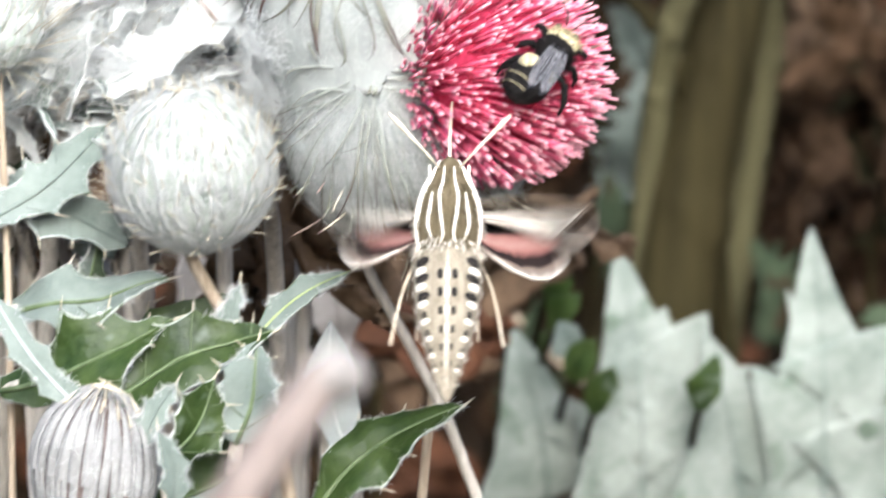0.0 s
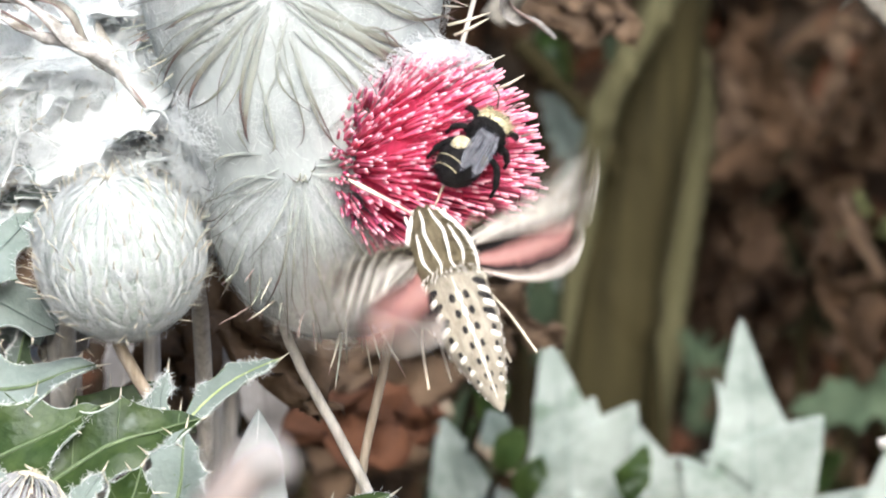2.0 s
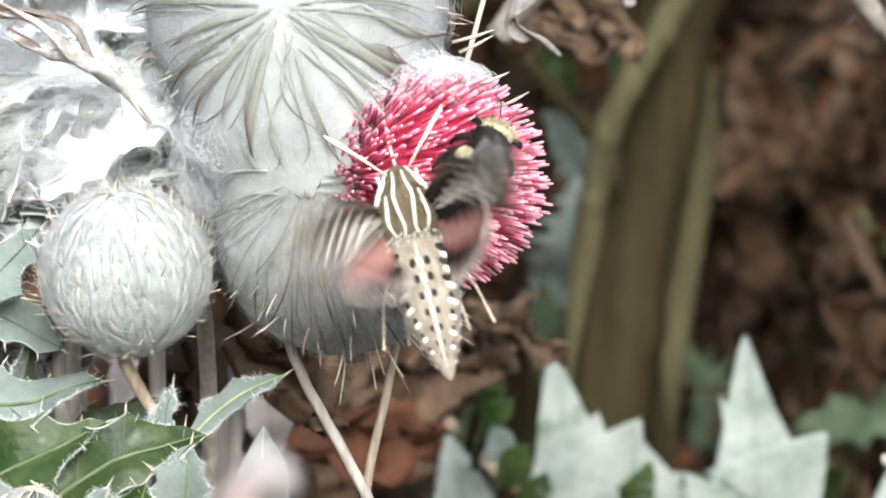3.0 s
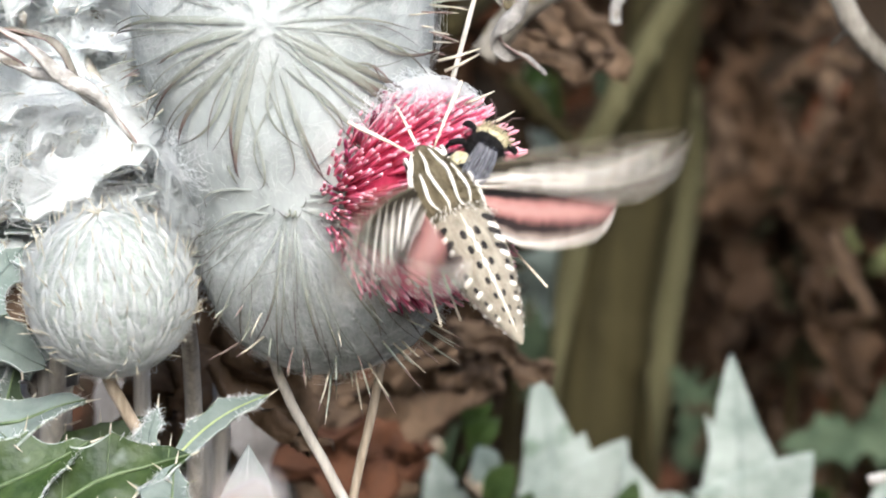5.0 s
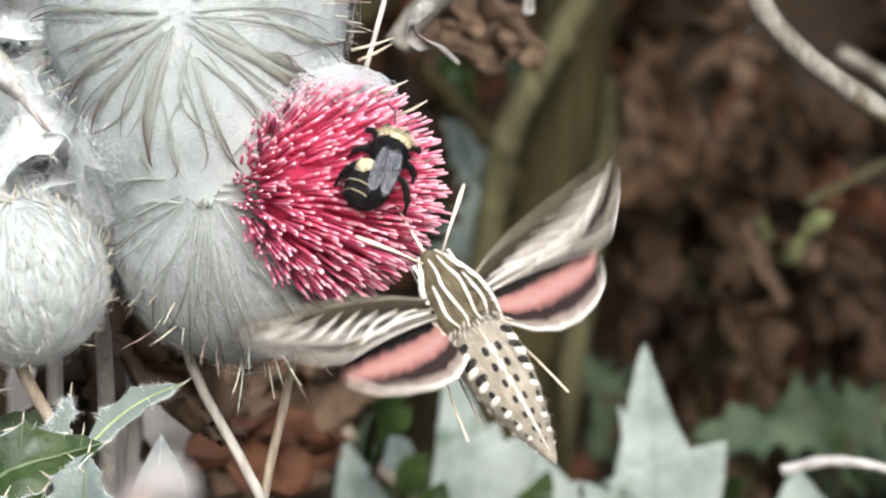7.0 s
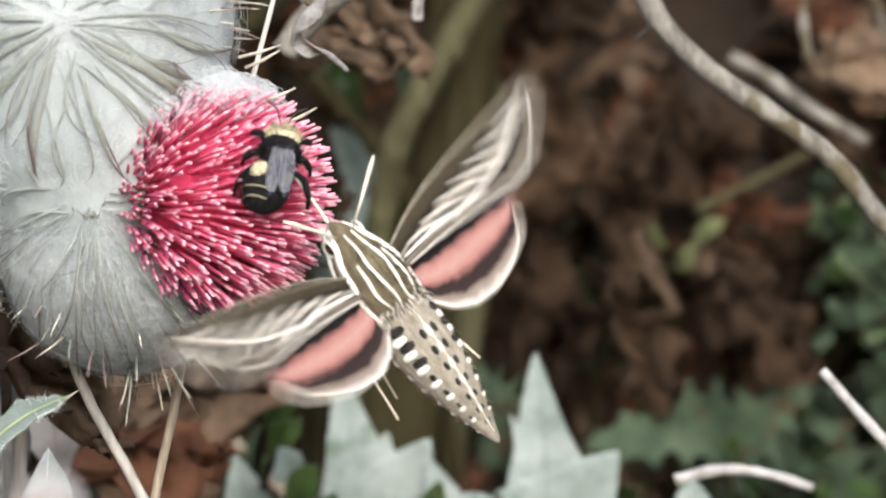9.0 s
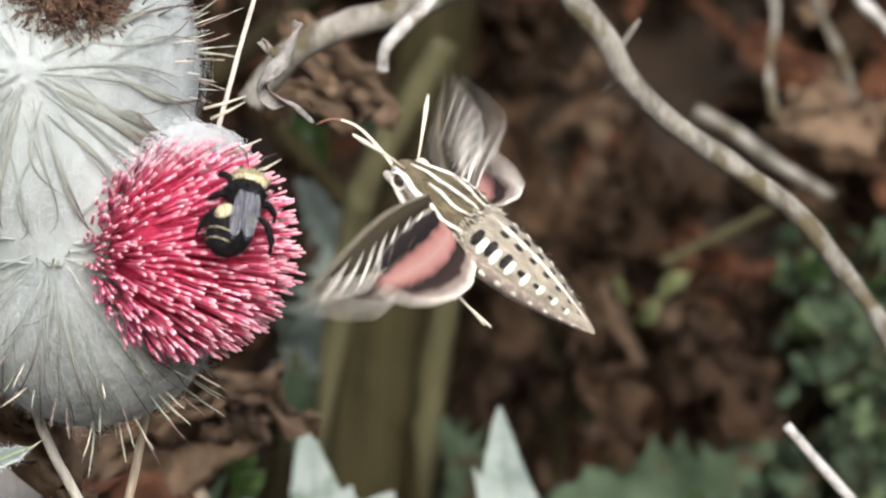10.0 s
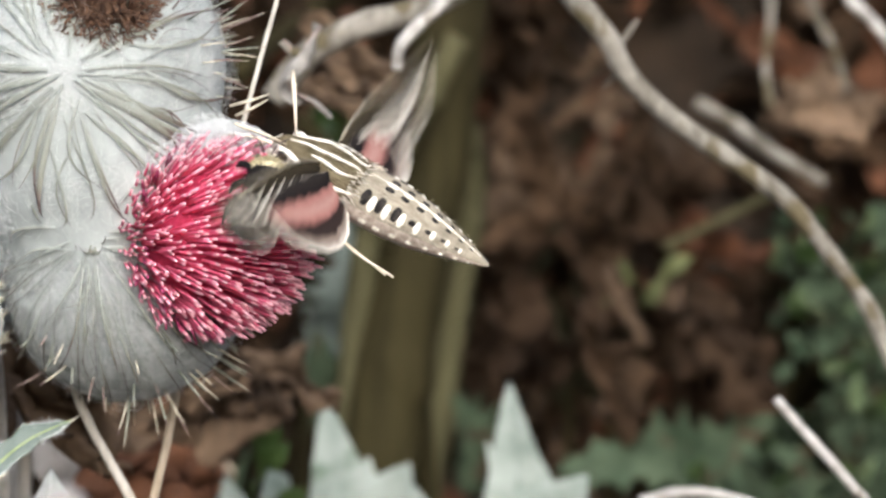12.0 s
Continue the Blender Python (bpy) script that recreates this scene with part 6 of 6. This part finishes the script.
def motions():
    # seconds; sweep, lift, swing in a thirtieth of a second and twist, of the right pair and of the left pair
    strokes = [
        (0.0, 42, -52, 20, -9, 54, -60, 22, -9),
        (0.2, 14, -29, 12, -9, 39, -40, 30, -9),
        (0.5, 10, -22, 7, -9, 32, -11, 7, -9),
        (0.8, 10, -20, 8, -9, 34, -13, 26, -9),
        (1.0, -1, -41, 34, -9, -32, 51, 46, -9),
        (1.3, 8, -11, 8, -9, 32, -15, 12, -9),
        (1.5, 10, -34, 22, -9, -50, 50, 30, 30),
        (1.7, 16, -24, 8, -9, 28, -12, 8, -9),
        (2.0, 40, -30, 24, -9, -36, 43, 36, 35),
        (2.2, 10, -34, 12, -9, -31, 48, 30, -9),
        (2.5, 10, -11, 14, -9, 32, -28, 22, -9),
        (2.7, 32, -35, 8, -9, 32, -10, 8, -9),
        (3.0, -50, 58, 20, 70, -48, 50, 34, 40),
        (3.2, -44, 50, 20, 60, -53, 40, 34, 35),
        (4.8, 0, -11, 30, -9, -42, 38, 40, -9),
        (5.0, -2, -14, 20, -9, -46, 37, 30, 35),
        (5.2, -0, -19, 10, -9, 50, -31, 10, -9),
        (5.5, 2, -9, 20, -9, -34, 53, 32, 35),
        (5.7, 17, -15, 26, -9, -38, 44, 40, -9),
        (6.0, 8, -10, 14, -9, -45, 48, 32, 35),
        (6.2, 26, -21, 10, -9, -34, 47, 40, -9),
        (6.5, -2, -1, 8, -9, 54, -44, 30, -9),
        (6.7, 9, -30, 26, -9, -19, 46, 40, -9),
        (7.0, 26, -20, 22, -9, 4, 33, 14, -9),
        (7.5, 4, -6, 26, -9, 12, 30, 24, -9),
        (7.7, -3, -12, 10, -9, -19, 31, 26, -9),
        (9.3, -8, 9, 16, -9, -2, 45, 44, -9),
        (9.4, 1, 29, 10, -9, -15, 20, 40, -9),
        (9.5, -12, 45, 12, -9, -34, 44, 36, 50),
        (9.8, -2, -22, 30, -9, 0, 11, 22, -9),
        (10.0, 40, -17, 26, -9, -6, 4, 14, 22),
        (10.2, 14, -7, 30, -9, 13, 10, 20, -9),
        (10.5, -9, 44, 20, -120, -66, 41, 36, 60),
        (10.7, -8, -3, 20, -9, -5, 3, 34, -9),
        (11.0, -24, 49, 12, -9, -34, 20, 16, -9),
        (11.2, 1, 12, 18, -9, -29, 10, 30, 40),
        (11.5, -14, 40, 20, -9, -52, 48, 36, 45),
        (11.7, 8, 23, 10, -9, -1, 1, 36, -9),
        (12.0, 6, -8, 32, 40, 3, 22, 14, 50),
    ]
    for side, first in (("right", 1), ("left", 5)):
        beats = stroke_rows(strokes, first)
        walk(wings["fore", side], [(t, wing_pose("fore", side, sweep, lift, twist)) for t, sweep, lift, twist in beats])
        # how far the hindwing is drawn forward under the forewing
        drawn = [(0, 0), (9.8, 0), (10.0, 30 if side == "right" else 13), (10.3, 0), (11.3, 0), (11.5, 18 if side == "right" else 0), (11.7, 5), (12.0, 30 if side == "right" else 17)]
        walk(wings["hind", side], [(t, wing_pose("hind", side, sweep, lift * 0.85, twist, np.interp(t, *zip(*drawn)))) for t, sweep, lift, twist in beats])
    walk(moth, [
        (0.00, pose(-0.0106, 1.3660, 0.3849, 63.2, 1.0, 0.0)),
        (0.20, pose(-0.0037, 1.3660, 0.3904, 57.8, -11.3, 1.7)),
        (0.50, pose(-0.0035, 1.3660, 0.3955, 49.2, -15.9, 0.0)),
        (0.80, pose(-0.0010, 1.3660, 0.3966, 50.5, -19.2, 2.5)),
        (1.00, pose(0.0052, 1.3660, 0.4019, 68.0, -12.9, 7.7)),
        (1.30, pose(0.0043, 1.3660, 0.3971, 52.8, -15.1, 4.2)),
        (1.50, pose(0.0024, 1.3660, 0.3959, 54.5, -17.6, 4.3)),
        (1.70, pose(0.0051, 1.3660, 0.3963, 52.7, -16.9, 4.2)),
        (2.00, pose(0.0016, 1.3660, 0.3942, 51.6, -18.6, 4.2)),
        (2.20, pose(0.0028, 1.3660, 0.3927, 69.4, -10.1, 4.8)),
        (2.50, pose(0.0012, 1.3660, 0.3929, 65.5, -14.2, 2.8)),
        (2.70, pose(0.0040, 1.3660, 0.3990, 47.9, -20.1, 3.2)),
        (3.00, pose(-0.0051, 1.3640, 0.4033, 53.5, -14.8, -0.0)),
        (3.20, pose(-0.0065, 1.3640, 0.4051, 44.8, -13.8, 0.0)),
        (4.80, pose(0.0081, 1.3640, 0.4110, 42.1, -21.1, 9.2)),
        (5.00, pose(0.0042, 1.3640, 0.4109, 49.9, -20.1, 10.3)),
        (5.20, pose(0.0046, 1.3640, 0.4113, 46.8, -20.4, 9.9)),
        (5.50, pose(0.0063, 1.3640, 0.4071, 49.2, -20.0, 13.0)),
        (5.70, pose(0.0062, 1.3640, 0.4051, 45.1, -20.1, 11.4)),
        (6.00, pose(0.0145, 1.3640, 0.4054, 51.5, -22.1, 10.7)),
        (6.20, pose(0.0171, 1.3640, 0.4005, 47.5, -25.5, 10.6)),
        (6.50, pose(0.0122, 1.3660, 0.3942, 63.5, -18.7, 7.7)),
        (6.70, pose(0.0206, 1.3660, 0.3932, 55.5, -25.5, 9.6)),
        (7.00, pose(0.0219, 1.3680, 0.3903, 58.1, -25.7, 12.0)),
        (7.50, pose(0.0178, 1.3700, 0.3904, 66.8, -15.2, 7.7)),
        (7.70, pose(0.0240, 1.3700, 0.3906, 70.3, -22.4, 8.3)),
        (9.30, pose(0.0288, 1.3740, 0.4009, 69.4, -29.5, 35.1)),
        (9.40, pose(0.0403, 1.3750, 0.4070, 50.0, -12.3, 48.3)),
        (9.50, pose(0.0426, 1.3760, 0.4118, 42.1, -4.2, 62.6)),
        (9.80, pose(0.0401, 1.3780, 0.4177, 44.6, -28.9, 57.6)),
        (10.00, pose(0.0460, 1.3780, 0.4184, 41.7, -20.1, 48.4)),
        (10.20, pose(0.0381, 1.3780, 0.4194, 37.1, -27.1, 50.5)),
        (10.50, pose(0.0341, 1.3800, 0.4214, 48.4, -1.0, 67.2)),
        (10.70, pose(0.0405, 1.3790, 0.4300, 35.9, -25.1, 72.9)),
        (11.00, pose(0.0300, 1.3800, 0.4222, 37.7, -15.3, 60.4)),
        (11.20, pose(0.0374, 1.3800, 0.4324, 25.3, -19.7, 60.7)),
        (11.50, pose(0.0278, 1.3800, 0.4249, 45.8, -11.6, 62.0)),
        (11.70, pose(0.0265, 1.3790, 0.4213, 29.5, -15.8, 43.7)),
        (12.00, pose(0.0234, 1.3780, 0.4233, 34.6, -28.2, 54.6)),
    ])
    walk(proboscis, [(t, pose(0, 0.016, -0.001, pitch)) for t, pitch in ((0, -8), (7.7, -8), (9.3, -5), (10, 0), (10.5, -28), (11, -30), (11.5, -12), (12, -30))])
    walk(bee, [
        (0, pose(0.0064, 1.3710, 0.4150, 64.0, 33, 2.0)),
        (0.5, pose(0.0069, 1.3710, 0.4155, 64.0, 33, 2.0)),
        (1, pose(0.0073, 1.3710, 0.4157, 64.0, 33, 2.0)),
        (1.5, pose(0.0066, 1.3710, 0.4156, 64.0, 32, 2.0)),
        (2, pose(0.0067, 1.3710, 0.4160, 64.0, 32, 2.0)),
        (2.5, pose(0.0071, 1.3710, 0.4157, 64.0, 30, 2.0)),
        (3, pose(0.0066, 1.3710, 0.4172, 64.0, 30, 2.0)),
        (5, pose(0.0082, 1.3710, 0.4196, 64.0, 30, 2.0)),
        (5.5, pose(0.0087, 1.3710, 0.4190, 64.0, 30, 2.0)),
        (6, pose(0.0076, 1.3710, 0.4175, 64.0, 26, 2.0)),
        (6.5, pose(0.0068, 1.3710, 0.4161, 64.0, 22, 2.0)),
        (7, pose(0.0070, 1.3710, 0.4170, 64.0, 22, 2.0)),
        (7.5, pose(0.0076, 1.3710, 0.4179, 64.0, 24, 2.0)),
        (9.5, pose(0.0081, 1.3710, 0.4190, 64.0, 8, 2.0)),
        (10, pose(0.0081, 1.3710, 0.4198, 64.0, 14, 2.0)),
        (10.5, pose(0.0080, 1.3710, 0.4198, 64.0, 14, 2.0)),
        (11, pose(0.0071, 1.3710, 0.4190, 64.0, 10, 2.0)),
        (11.5, pose(0.0072, 1.3710, 0.4210, 64.0, 8, 2.0)),
        (12, pose(0.0076, 1.3710, 0.4208, 64.0, 8, 2.0)),
    ])


motions()
